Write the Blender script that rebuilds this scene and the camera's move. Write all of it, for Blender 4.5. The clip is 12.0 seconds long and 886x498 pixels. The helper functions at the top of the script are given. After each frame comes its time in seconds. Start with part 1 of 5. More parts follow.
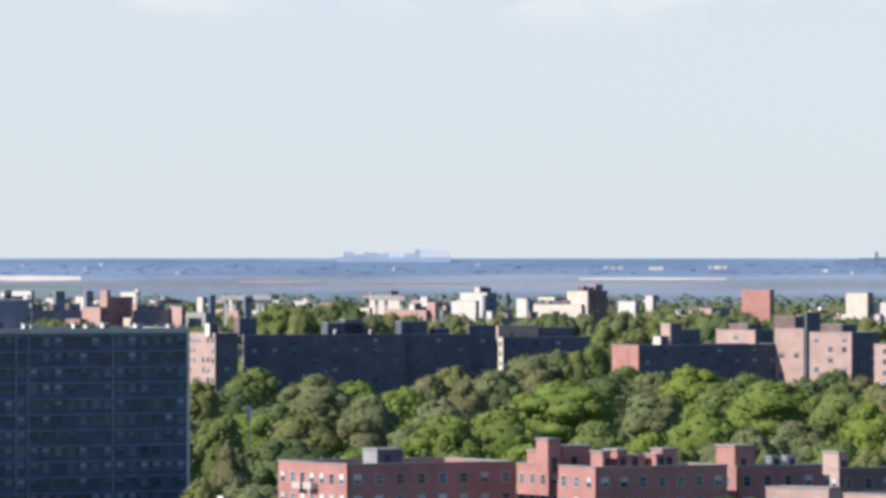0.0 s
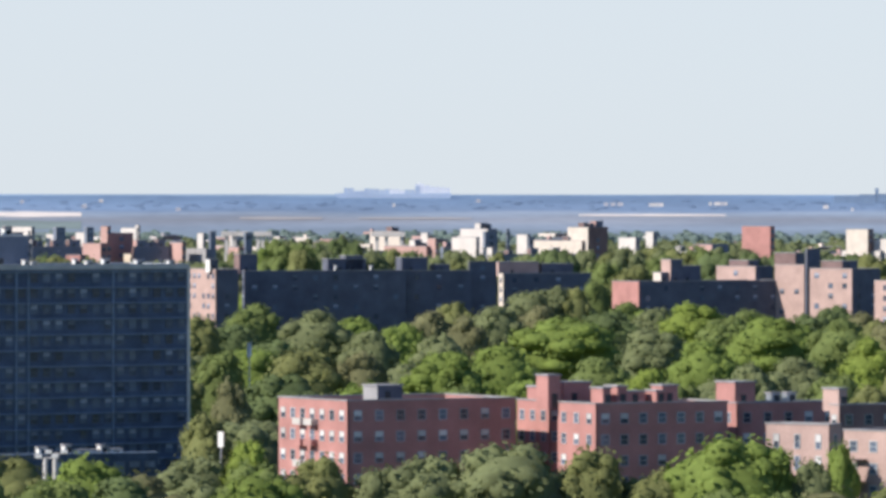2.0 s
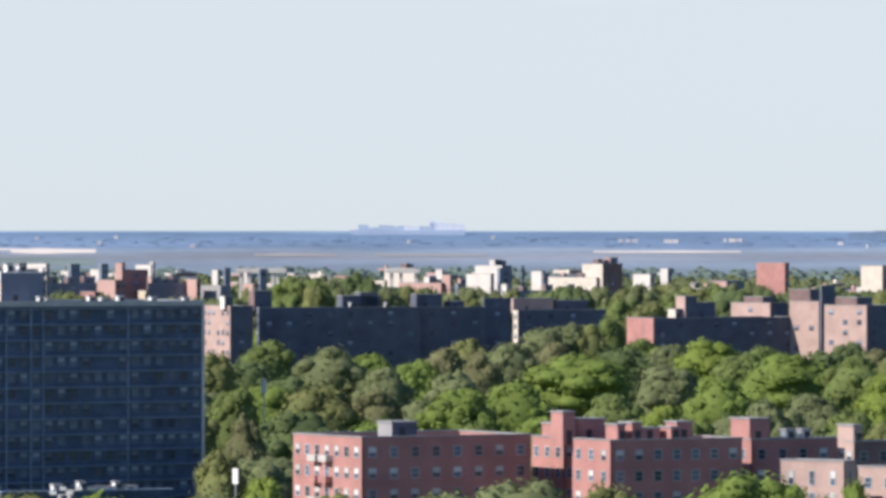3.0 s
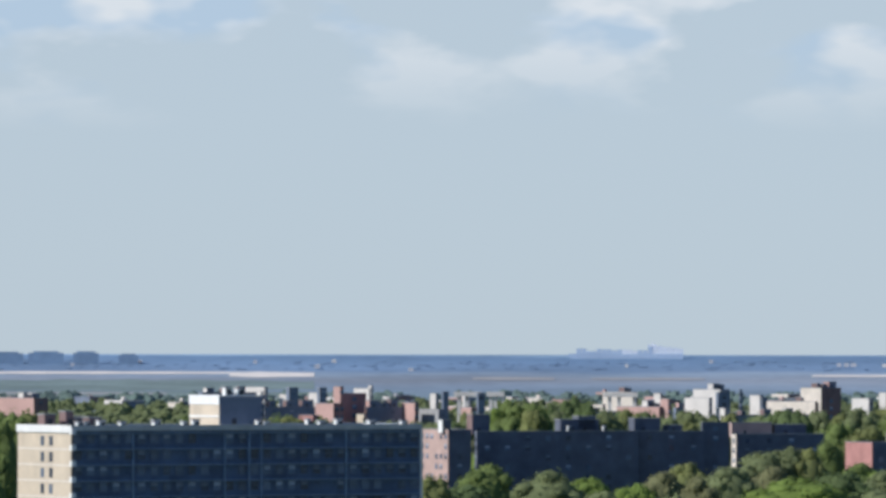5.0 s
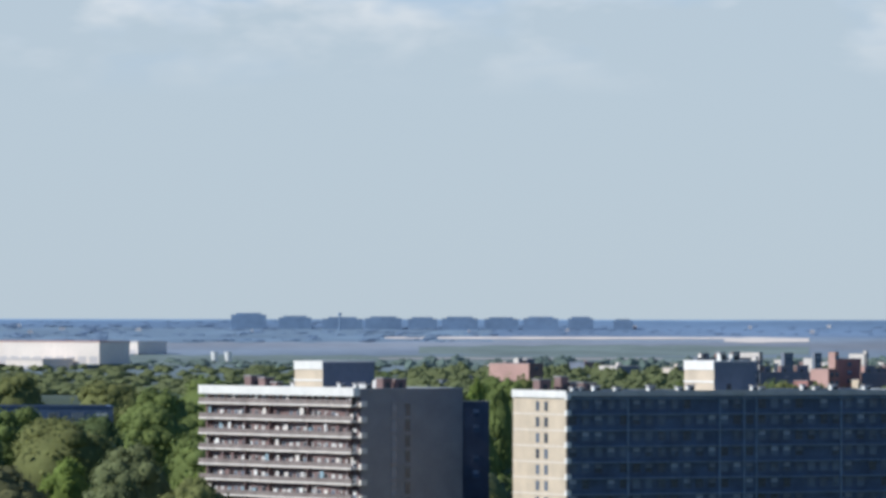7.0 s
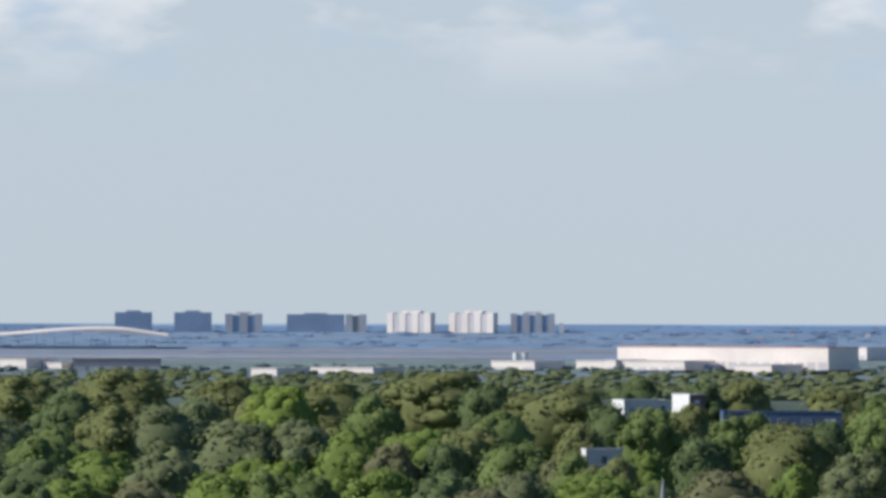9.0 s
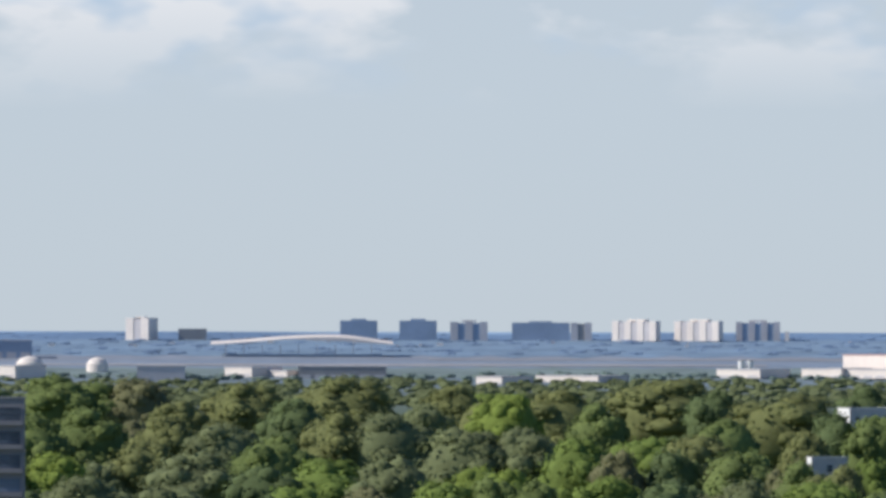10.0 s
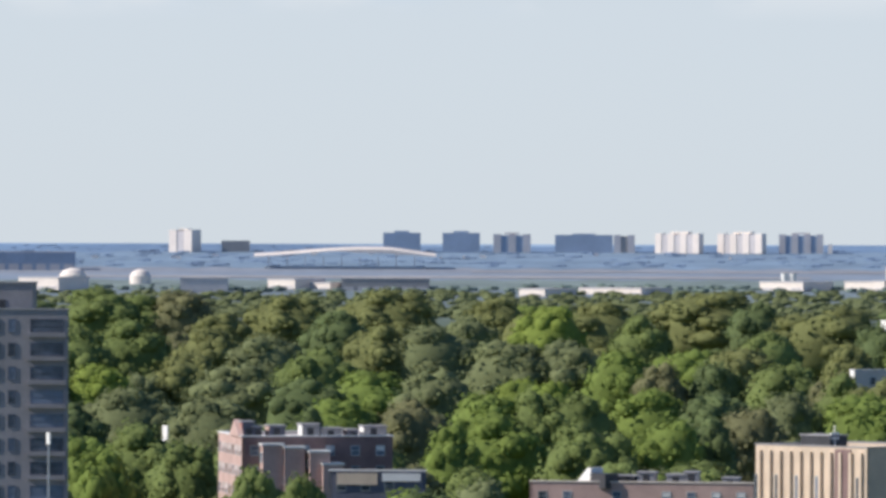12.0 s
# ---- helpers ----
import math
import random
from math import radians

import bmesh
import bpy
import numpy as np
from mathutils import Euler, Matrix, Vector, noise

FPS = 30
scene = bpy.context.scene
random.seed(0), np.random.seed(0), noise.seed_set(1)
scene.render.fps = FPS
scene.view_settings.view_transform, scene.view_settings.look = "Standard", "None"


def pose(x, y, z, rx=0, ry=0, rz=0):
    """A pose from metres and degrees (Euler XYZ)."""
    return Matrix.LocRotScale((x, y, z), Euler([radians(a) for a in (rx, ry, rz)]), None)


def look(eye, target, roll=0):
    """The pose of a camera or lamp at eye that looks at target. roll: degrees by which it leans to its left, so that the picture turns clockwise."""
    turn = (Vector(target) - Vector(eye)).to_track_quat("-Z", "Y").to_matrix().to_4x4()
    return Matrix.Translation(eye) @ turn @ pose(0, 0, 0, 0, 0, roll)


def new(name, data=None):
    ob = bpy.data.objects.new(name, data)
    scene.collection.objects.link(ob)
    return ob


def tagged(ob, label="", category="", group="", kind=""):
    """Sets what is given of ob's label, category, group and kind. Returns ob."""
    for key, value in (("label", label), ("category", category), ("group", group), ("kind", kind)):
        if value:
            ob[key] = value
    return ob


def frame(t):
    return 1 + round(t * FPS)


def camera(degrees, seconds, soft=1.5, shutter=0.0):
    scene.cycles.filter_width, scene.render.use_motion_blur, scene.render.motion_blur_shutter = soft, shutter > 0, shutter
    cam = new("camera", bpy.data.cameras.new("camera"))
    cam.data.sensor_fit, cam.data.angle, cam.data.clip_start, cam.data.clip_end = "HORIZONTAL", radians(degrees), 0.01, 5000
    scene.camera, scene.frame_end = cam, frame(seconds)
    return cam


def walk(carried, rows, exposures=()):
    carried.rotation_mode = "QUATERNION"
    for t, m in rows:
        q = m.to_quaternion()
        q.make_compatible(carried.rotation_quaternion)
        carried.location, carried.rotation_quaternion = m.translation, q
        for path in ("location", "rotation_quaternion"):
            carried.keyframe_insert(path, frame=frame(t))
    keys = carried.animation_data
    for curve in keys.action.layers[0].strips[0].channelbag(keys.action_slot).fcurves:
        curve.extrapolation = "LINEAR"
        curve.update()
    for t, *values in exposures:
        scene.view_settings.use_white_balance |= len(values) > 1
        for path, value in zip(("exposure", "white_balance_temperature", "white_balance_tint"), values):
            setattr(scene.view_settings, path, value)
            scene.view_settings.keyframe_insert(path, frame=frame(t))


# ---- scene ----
# A long-lens view from a high balcony: the camera stays where it is and pans left.
cam = camera(8.0, 12.0, soft=3.5)
EYE = 50.0
ROWS = [
    (0, 0.0000, 0.0840, 0.019),
    (0.5, 0.0037, -0.0274, 0.055),
    (1, 0.0050, -0.2993, 0.058),
    (1.5, 0.0041, -0.4402, 0.057),
    (2, 0.0030, -0.4931, 0.049),
    (2.5, 0.0115, -0.3853, 0.039),
    (2.7, 0.0185, -0.3237, 0.038),
    (4.3, 1.5242, 0.7853, 0.051),
    (4.5, 1.7777, 0.8360, 0.049),
    (4.6, 1.9671, 0.8558, 0.052),
    (5, 2.1090, 0.9553, 0.096),
    (5.5, 3.3263, 0.9728, 0.063),
    (5.7, 4.0732, 0.8339, 0.056),
    (6, 4.8151, 0.3440, 0.061),
    (6.4, 5.4311, 0.3795, 0.054),
    (6.5, 5.5301, 0.3849, 0.056),
    (6.7, 5.8399, 0.6208, 0.065),
    (8.3, 11.2981, 0.4325, 0.134),
    (8.5, 11.9313, 0.5522, 0.121),
    (8.9, 12.9651, 0.6652, 0.098),
    (9, 13.1646, 0.6794, 0.102),
    (9.5, 13.8788, 0.6755, 0.105),
    (9.6, 14.0918, 0.6155, 0.098),
    (9.9, 14.9861, 0.7964, 0.103),
    (10, 15.2005, 0.7506, 0.113),
    (10.1, 15.5469, 0.5126, 0.125),
    (10.2, 15.5625, 0.5150, 0.138),
    (10.5, 15.7264, 0.4926, 0.173),
    (11, 15.6907, 0.4377, 0.129),
    (11.1, 15.6448, 0.4108, 0.125),
    (11.5, 15.6283, 0.0272, 0.160),
    (12, 15.5886, -0.0444, 0.175),
]
EXPOSURE = [(0.0, 0.28, 6350, 10), (2.7, 0.28, 6350, 10), (4.3, 0.16, 6200, 9), (4.7, -0.02, 6000, 7), (5.2, -0.16, 5850, 5), (6.7, -0.14, 5850, 5), (8.3, -0.12, 6000, 7), (9.5, -0.08, 6050, 8), (10.6, -0.06, 6120, 9), (11.0, -0.06, 6120, 9), (11.5, 0.08, 6250, 10), (12.0, 0.15, 6300, 10)]
walk(cam, [(t, pose(0, 0, EYE, 90 + pitch, 0, yaw) @ pose(0, 0, 0, 0, 0, roll)) for t, yaw, pitch, roll in ROWS], EXPOSURE)

# ---- light ----
SUN = Vector((-0.78, -0.30, 0.60)).normalized()
world = bpy.data.worlds.new("world")
scene.world = world
world.use_nodes = True
wn, wl = world.node_tree.nodes, world.node_tree.links
sky = wn.new("ShaderNodeTexSky")
sky.sky_type, sky.sun_disc = "NISHITA", False
sky.sun_elevation, sky.sun_rotation = math.asin(SUN.z), math.atan2(SUN.x, SUN.y)
sky.dust_density, sky.air_density, sky.ozone_density, sky.altitude = 0.2, 1.0, 2.0, 50
coords = wn.new("ShaderNodeTexCoord")


def wmath(op, a, b=None, c=None):
    n = wn.new("ShaderNodeMath")
    n.operation = op
    for i, v in enumerate((a, b, c)):
        if v is None:
            continue
        if isinstance(v, (int, float)):
            n.inputs[i].default_value = v
        else:
            wl.new(v, n.inputs[i])
    return n.outputs[0]


def wmix(fac, a, b):
    n = wn.new("ShaderNodeMix")
    n.data_type = "RGBA"
    for sock, v in ((n.inputs[0], fac), (n.inputs[6], a), (n.inputs[7], b)):
        if isinstance(v, (int, float)):
            sock.default_value = v
        elif isinstance(v, tuple):
            sock.default_value = (*v, 1)
        else:
            wl.new(v, sock)
    return n.outputs[2]


sep = wn.new("ShaderNodeSeparateXYZ")
wl.new(coords.outputs["Generated"], sep.inputs[0])
stretch = wn.new("ShaderNodeMapping")
stretch.inputs["Scale"].default_value = (26, 26, 60)
wl.new(coords.outputs["Generated"], stretch.inputs[0])
puff = wn.new("ShaderNodeTexNoise")
puff.inputs["Scale"].default_value, puff.inputs["Detail"].default_value, puff.inputs["Roughness"].default_value = 1.0, 5, 0.52
wl.new(stretch.outputs[0], puff.inputs[0])
shade = wn.new("ShaderNodeTexNoise")
shade.inputs["Scale"].default_value, shade.inputs["Detail"].default_value = 1.7, 3
wl.new(stretch.outputs[0], shade.inputs[0])
rise = wn.new("ShaderNodeMapRange")
rise.inputs[1].default_value, rise.inputs[2].default_value = 0.035, 0.052
wl.new(sep.outputs[2], rise.inputs[0])
cover = wn.new("ShaderNodeMapRange")
cover.inputs[1].default_value, cover.inputs[2].default_value = 0.465, 0.56
wl.new(puff.outputs[0], cover.inputs[0])
tone = wn.new("ShaderNodeMapRange")
tone.inputs[1].default_value, tone.inputs[2].default_value = 0.41, 0.55
wl.new(shade.outputs[0], tone.inputs[0])
# thin haze whitens the sky low down; a bank of cumulus lies above it, and clear blue over that
clear = wn.new("ShaderNodeMapRange")
clear.inputs[1].default_value, clear.inputs[2].default_value, clear.inputs[3].default_value, clear.inputs[4].default_value = 0.06, 0.11, 0.84, 0.0
wl.new(sep.outputs[2], clear.inputs[0])
dim = wn.new("ShaderNodeVectorMath")
dim.operation = "MULTIPLY"
dim.inputs[1].default_value = (0.54, 0.74, 0.97)
wl.new(sky.outputs[0], dim.inputs[0])
haze = wmix(clear.outputs[0], dim.outputs[0], (6.32, 6.68, 7.12))
cloud = wmix(tone.outputs[0], (5.3, 6.3, 7.5), (8.9, 8.6, 8.5))
bank = wn.new("ShaderNodeMapRange")
bank.inputs[1].default_value, bank.inputs[2].default_value, bank.inputs[3].default_value, bank.inputs[4].default_value = 0.09, 0.20, 0.78, 0.0
wl.new(sep.outputs[2], bank.inputs[0])
amount = wmath("MULTIPLY", wmath("MULTIPLY", cover.outputs[0], rise.outputs[0]), bank.outputs[0])
wl.new(wmix(amount, haze, cloud), wn["Background"].inputs[0])
wn["Background"].inputs[1].default_value = 0.10

sun = new("sun", bpy.data.lights.new("sun", "SUN"))
sun.data.energy, sun.data.angle, sun.data.color = 5.0, radians(0.6), (1.0, 0.92, 0.83)
sun.matrix_world = look(SUN * 1000, (0, 0, 0))


# ---- materials ----
def material(name, colour, rough=0.85, vary=0.25, scale=0.6, fine=6.0, bump=0.3, metal=0.0, per_object=0.0, island=0.0, streak=1.0):
    m = bpy.data.materials.new(name)
    m.use_nodes = True
    n, l = m.node_tree.nodes, m.node_tree.links
    b = n["Principled BSDF"]
    b.inputs["Roughness"].default_value, b.inputs["Metallic"].default_value = rough, metal
    b.inputs["Specular IOR Level"].default_value = 0.25
    geo = n.new("ShaderNodeNewGeometry")
    mp = n.new("ShaderNodeMapping")
    mp.inputs["Scale"].default_value = (1, 1, streak)
    l.new(geo.outputs["Position"], mp.inputs[0])
    big, small = n.new("ShaderNodeTexNoise"), n.new("ShaderNodeTexNoise")
    big.inputs["Scale"].default_value, small.inputs["Scale"].default_value = scale, fine
    big.inputs["Detail"].default_value, small.inputs["Detail"].default_value = 4, 2
    l.new(mp.outputs[0], big.inputs[0]), l.new(mp.outputs[0], small.inputs[0])
    total = n.new("ShaderNodeMath")
    total.operation = "MULTIPLY_ADD"
    l.new(small.outputs[0], total.inputs[0])
    total.inputs[1].default_value = 0.5
    l.new(big.outputs[0], total.inputs[2])
    last = total.outputs[0]
    for src, k in ((n.new("ShaderNodeObjectInfo").outputs["Random"], per_object), (geo.outputs["Random Per Island"], island)):
        if k:
            add = n.new("ShaderNodeMath")
            add.operation = "MULTIPLY_ADD"
            l.new(src, add.inputs[0])
            add.inputs[1].default_value = k
            sub = n.new("ShaderNodeMath")
            sub.operation = "SUBTRACT"
            l.new(last, sub.inputs[0])
            sub.inputs[1].default_value = k / 2
            l.new(sub.outputs[0], add.inputs[2])
            last = add.outputs[0]
    ramp = n.new("ShaderNodeMapRange")
    ramp.inputs[1].default_value, ramp.inputs[2].default_value = 0.45, 1.05
    ramp.inputs[3].default_value, ramp.inputs[4].default_value = 1 - vary, 1 + vary
    l.new(last, ramp.inputs[0])
    mul = n.new("ShaderNodeVectorMath")
    mul.operation = "SCALE"
    mul.inputs[0].default_value = colour
    l.new(ramp.outputs[0], mul.inputs["Scale"])
    l.new(mul.outputs[0], b.inputs["Base Color"])
    if bump:
        bp = n.new("ShaderNodeBump")
        bp.inputs["Strength"].default_value, bp.inputs["Distance"].default_value = bump, 0.05
        l.new(small.outputs[0], bp.inputs["Height"])
        l.new(bp.outputs[0], b.inputs["Normal"])
    return m


def glass(name, colour, rough=0.08):
    m = material(name, colour, rough, 0.5, 0.4, 1.0, 0.0, 0.0, per_object=0.9)
    m.node_tree.nodes["Principled BSDF"].inputs["Specular IOR Level"].default_value = 0.6
    return m


BRICK_RED = material("red_brick", (0.45, 0.225, 0.20), 0.9, 0.22, 0.25, 3.0)
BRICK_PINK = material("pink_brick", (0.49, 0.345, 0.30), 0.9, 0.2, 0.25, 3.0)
# brown and dark brick also stand in for shade on unlit walls
BRICK_BROWN = material("brown_and_shade_brick", (0.23, 0.155, 0.145), 0.9, 0.25, 0.25, 3.0)
BRICK_DARK = material("dark_and_shade_brick", (0.13, 0.138, 0.175), 0.9, 0.25, 0.25, 3.0)
BRICK_TAN = material("tan_brick", (0.60, 0.50, 0.38), 0.9, 0.16, 0.3, 3.0)
BRICK_YELLOW = material("yellow_brick", (0.66, 0.53, 0.40), 0.9, 0.16, 0.3, 3.0)
BRICK_GREY = material("grey_brick", (0.30, 0.285, 0.295), 0.9, 0.16, 0.3, 3.0)
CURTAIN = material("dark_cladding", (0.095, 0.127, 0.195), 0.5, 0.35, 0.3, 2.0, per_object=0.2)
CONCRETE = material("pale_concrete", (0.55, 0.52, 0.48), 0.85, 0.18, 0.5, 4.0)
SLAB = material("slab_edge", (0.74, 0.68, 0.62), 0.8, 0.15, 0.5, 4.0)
# slab colour dimmed: the shade of the unlit fronts is put into it
SLAB_DIM = material("shade_dimmed_slab", (0.31, 0.37, 0.46), 0.8, 0.3, 0.5, 4.0)
WHITE = material("white_paint", (0.80, 0.78, 0.74), 0.6, 0.1, 0.5, 4.0)
CREAM = material("cream_render", (0.70, 0.61, 0.52), 0.8, 0.15, 0.3, 3.0)
ROOF = material("roofing_felt", (0.19, 0.19, 0.20), 0.9, 0.35, 0.2, 2.0)
ROOF_PALE = material("silver_roof_coating", (0.36, 0.38, 0.42), 0.7, 0.3, 0.2, 2.0)
COPING = material("coping_stone", (0.34, 0.33, 0.33), 0.8, 0.2, 0.4, 3.0)
STEEL = material("galvanised_steel", (0.45, 0.47, 0.50), 0.4, 0.2, 0.5, 4.0, metal=0.6)
DARKMETAL = material("dark_metal", (0.06, 0.06, 0.065), 0.5, 0.2, 0.5, 4.0)
PANE = glass("window_glass", (0.10, 0.12, 0.16))
PANE_DARK = glass("dark_window_glass", (0.11, 0.14, 0.19), 0.12)
FRAME = material("window_frame_paint", (0.46, 0.50, 0.50), 0.6, 0.2, 0.5, 4.0, per_object=0.8)
# frame and curtain colours dimmed, with the shade of unlit fronts in them
FRAME_DIM = material("shade_dimmed_frame", (0.13, 0.145, 0.19), 0.6, 0.3, 0.5, 4.0, per_object=0.6)
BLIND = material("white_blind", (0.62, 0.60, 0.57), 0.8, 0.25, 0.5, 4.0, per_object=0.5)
BLIND_DIM = material("shade_dimmed_curtain", (0.30, 0.33, 0.39), 0.8, 0.4, 0.5, 4.0, per_object=0.9)
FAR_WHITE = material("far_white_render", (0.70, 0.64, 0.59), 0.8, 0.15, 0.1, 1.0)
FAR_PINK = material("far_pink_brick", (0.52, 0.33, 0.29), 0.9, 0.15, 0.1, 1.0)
# dark grey roofs and walls, and the shade painted on unlit pale walls
FAR_SLATE = material("far_slate_and_shade", (0.19, 0.215, 0.27), 0.9, 0.2, 0.1, 1.0)
BARK = material("bark", (0.10, 0.08, 0.06), 0.95, 0.3, 1.5, 8.0)
LEAVES = [material("foliage_" + k, c, 0.8, 0.30, 0.16, 0.9, 0.0, island=0.16) for k, c in (
    ("fresh", (0.205, 0.270, 0.066)), ("mid", (0.190, 0.238, 0.078)), ("olive", (0.216, 0.232, 0.088)), ("deep", (0.148, 0.192, 0.078)),
    ("dusty", (0.204, 0.232, 0.108)), ("brown", (0.214, 0.214, 0.104)), ("lime", (0.235, 0.300, 0.064)))]
for m in LEAVES:
    # leaves let part of the light through
    n, l = m.node_tree.nodes, m.node_tree.links
    thin, both = n.new("ShaderNodeBsdfTranslucent"), n.new("ShaderNodeMixShader")
    l.new(n["Principled BSDF"].inputs["Base Color"].links[0].from_socket, thin.inputs[0])
    both.inputs[0].default_value = 0.36
    l.new(n["Principled BSDF"].outputs[0], both.inputs[1]), l.new(thin.outputs[0], both.inputs[2])
    l.new(both.outputs[0], n["Material Output"].inputs[0])
    m.node_tree.nodes["Principled BSDF"].inputs["Specular IOR Level"].default_value = 0.1


# ---- placed to fit the camera's view: bearings u and drops below the horizon v, in pixel steps of 1/11211 radian; distances in metres ----
STEP = 1 / 11211
NEAR, SPAN = 2500.0, 2350.0


def spot(u, d):
    return d * math.sin(u * STEP), d * math.cos(u * STEP)


def high(v, d):
    return EYE - v * STEP * d


def terrain(r):
    """The plain is level for 2.5 km, then lifted to eye height at the coast to fit the camera's view."""
    if r <= NEAR:
        return 0.0
    q = min((r - NEAR) / SPAN, 0.9999)
    return EYE * (1 - r * (1 - q) / NEAR)


def smooth(a, b, q):
    q = min(max((q - a) / (b - a), 0.0), 1.0)
    return q * q * (3 - 2 * q)


def lie(x, y):
    """Height of the ground: the plain, and the wooded ridge that rises from it west of the towers."""
    r, u = math.hypot(x, y), math.atan2(x, y) / STEP
    ridge = smooth(860, 1560, r) * (1 - smooth(1640, 2150, r)) * (1 - smooth(-1500, -1100, u)) * smooth(-9000, -7000, u)
    return terrain(r) + 18.0 * ridge


def ground_at(u, d):
    return lie(*spot(u, d))


def range_at(v):
    """How far off the ground lies v steps below the horizon."""
    full = EYE / (v * STEP)
    return full if full <= NEAR else NEAR + SPAN * (1 - NEAR / full)


# ---- mesh helpers ----
def box(bm, x0, y0, z0, x1, y1, z1, mi=0):
    vs = [bm.verts.new(p) for p in ((x0, y0, z0), (x1, y0, z0), (x1, y1, z0), (x0, y1, z0), (x0, y0, z1), (x1, y0, z1), (x1, y1, z1), (x0, y1, z1))]
    for f in ((0, 3, 2, 1), (4, 5, 6, 7), (0, 1, 5, 4), (1, 2, 6, 5), (2, 3, 7, 6), (3, 0, 4, 7)):
        bm.faces.new([vs[i] for i in f]).material_index = mi


def tube(bm, x, y, z0, z1, r0, r1, n=10, mi=0):
    low = [bm.verts.new((x + r0 * math.cos(i * math.tau / n), y + r0 * math.sin(i * math.tau / n), z0)) for i in range(n)]
    top = [bm.verts.new((x + r1 * math.cos(i * math.tau / n), y + r1 * math.sin(i * math.tau / n), z1)) for i in range(n)]
    for i in range(n):
        bm.faces.new((low[i], low[(i + 1) % n], top[(i + 1) % n], top[i])).material_index = mi
    bm.faces.new(top).material_index = mi
    bm.faces.new(low[::-1]).material_index = mi


def mesh(name, bm, *mats):
    me = bpy.data.meshes.new(name)
    bm.to_mesh(me)
    bm.free()
    for m in mats:
        me.materials.append(m)
    return me


def part(name, bm, mats, parent, label="", m=None):
    data = bm if isinstance(bm, bpy.types.Mesh) else mesh(name, bm, *(mats if isinstance(mats, (list, tuple)) else (mats,)))
    ob = new(name, data)
    ob.parent = parent
    if m is not None:
        ob.matrix_basis = m
    return tagged(ob, label)


def boxpart(name, dims, mat, parent, label=""):
    bm = bmesh.new()
    box(bm, *dims)
    return part(name, bm, mat, parent, label)


WINDOWS = {}


def window_mesh(w, h, pane, frame_mat, blind=False):
    """A sash window: a frame ring, a meeting rail and the panes set back in it."""
    key = (round(w, 2), round(h, 2), pane.name, frame_mat.name, blind)
    if key not in WINDOWS:
        bm = bmesh.new()
        b, s = 0.09, h * 0.48
        xs, zs = (-w / 2, -w / 2 + b, w / 2 - b, w / 2), (0, b, s, s + 0.07, h - b, h)
        front = [[bm.verts.new((x, -0.05, z)) for z in zs] for x in xs]
        for i in range(3):
            for j in range(5):
                ring = (front[i][j], front[i + 1][j], front[i + 1][j + 1], front[i][j + 1])
                if i == 1 and j in (1, 3):
                    deep = [bm.verts.new(v.co + Vector((0, 0.045, 0))) for v in ring]
                    for k in range(4):
                        bm.faces.new((ring[k], ring[(k + 1) % 4], deep[(k + 1) % 4], deep[k])).material_index = 1
                    bm.faces.new(deep).material_index = 2 if blind and j == 3 else 0
                else:
                    bm.faces.new(ring).material_index = 1
        rim = [front[i][0] for i in range(4)] + [front[3][j] for j in range(1, 6)] + [front[i][5] for i in (2, 1, 0)] + [front[0][j] for j in (4, 3, 2, 1)]
        back = [bm.verts.new(v.co + Vector((0, 0.14, 0))) for v in rim]
        for k in range(len(rim)):
            bm.faces.new((rim[k], back[k], back[(k + 1) % len(rim)], rim[(k + 1) % len(rim)])).material_index = 1
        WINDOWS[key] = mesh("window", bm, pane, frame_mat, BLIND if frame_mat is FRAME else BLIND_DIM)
    return WINDOWS[key]


FOOT = []  # plan of the buildings: bearings, nearest and farthest distance


def plan(u0, uc, u1, d, a):
    """From the bearings of the lit end, the near corner and the far end of a slab: its corner and its two lengths."""
    c = Vector(spot(uc, d))
    ar = radians(a)
    t1, t2 = Vector((-math.sin(ar), math.cos(ar))), Vector((math.cos(ar), math.sin(ar)))

    def reach(t, u):
        w = Vector((math.sin(u * STEP), math.cos(u * STEP)))
        den = t.x * w.y - t.y * w.x
        return max(-(c.x * w.y - c.y * w.x) / den, 1.0)
    return c, reach(t1, u0), reach(t2, u1)


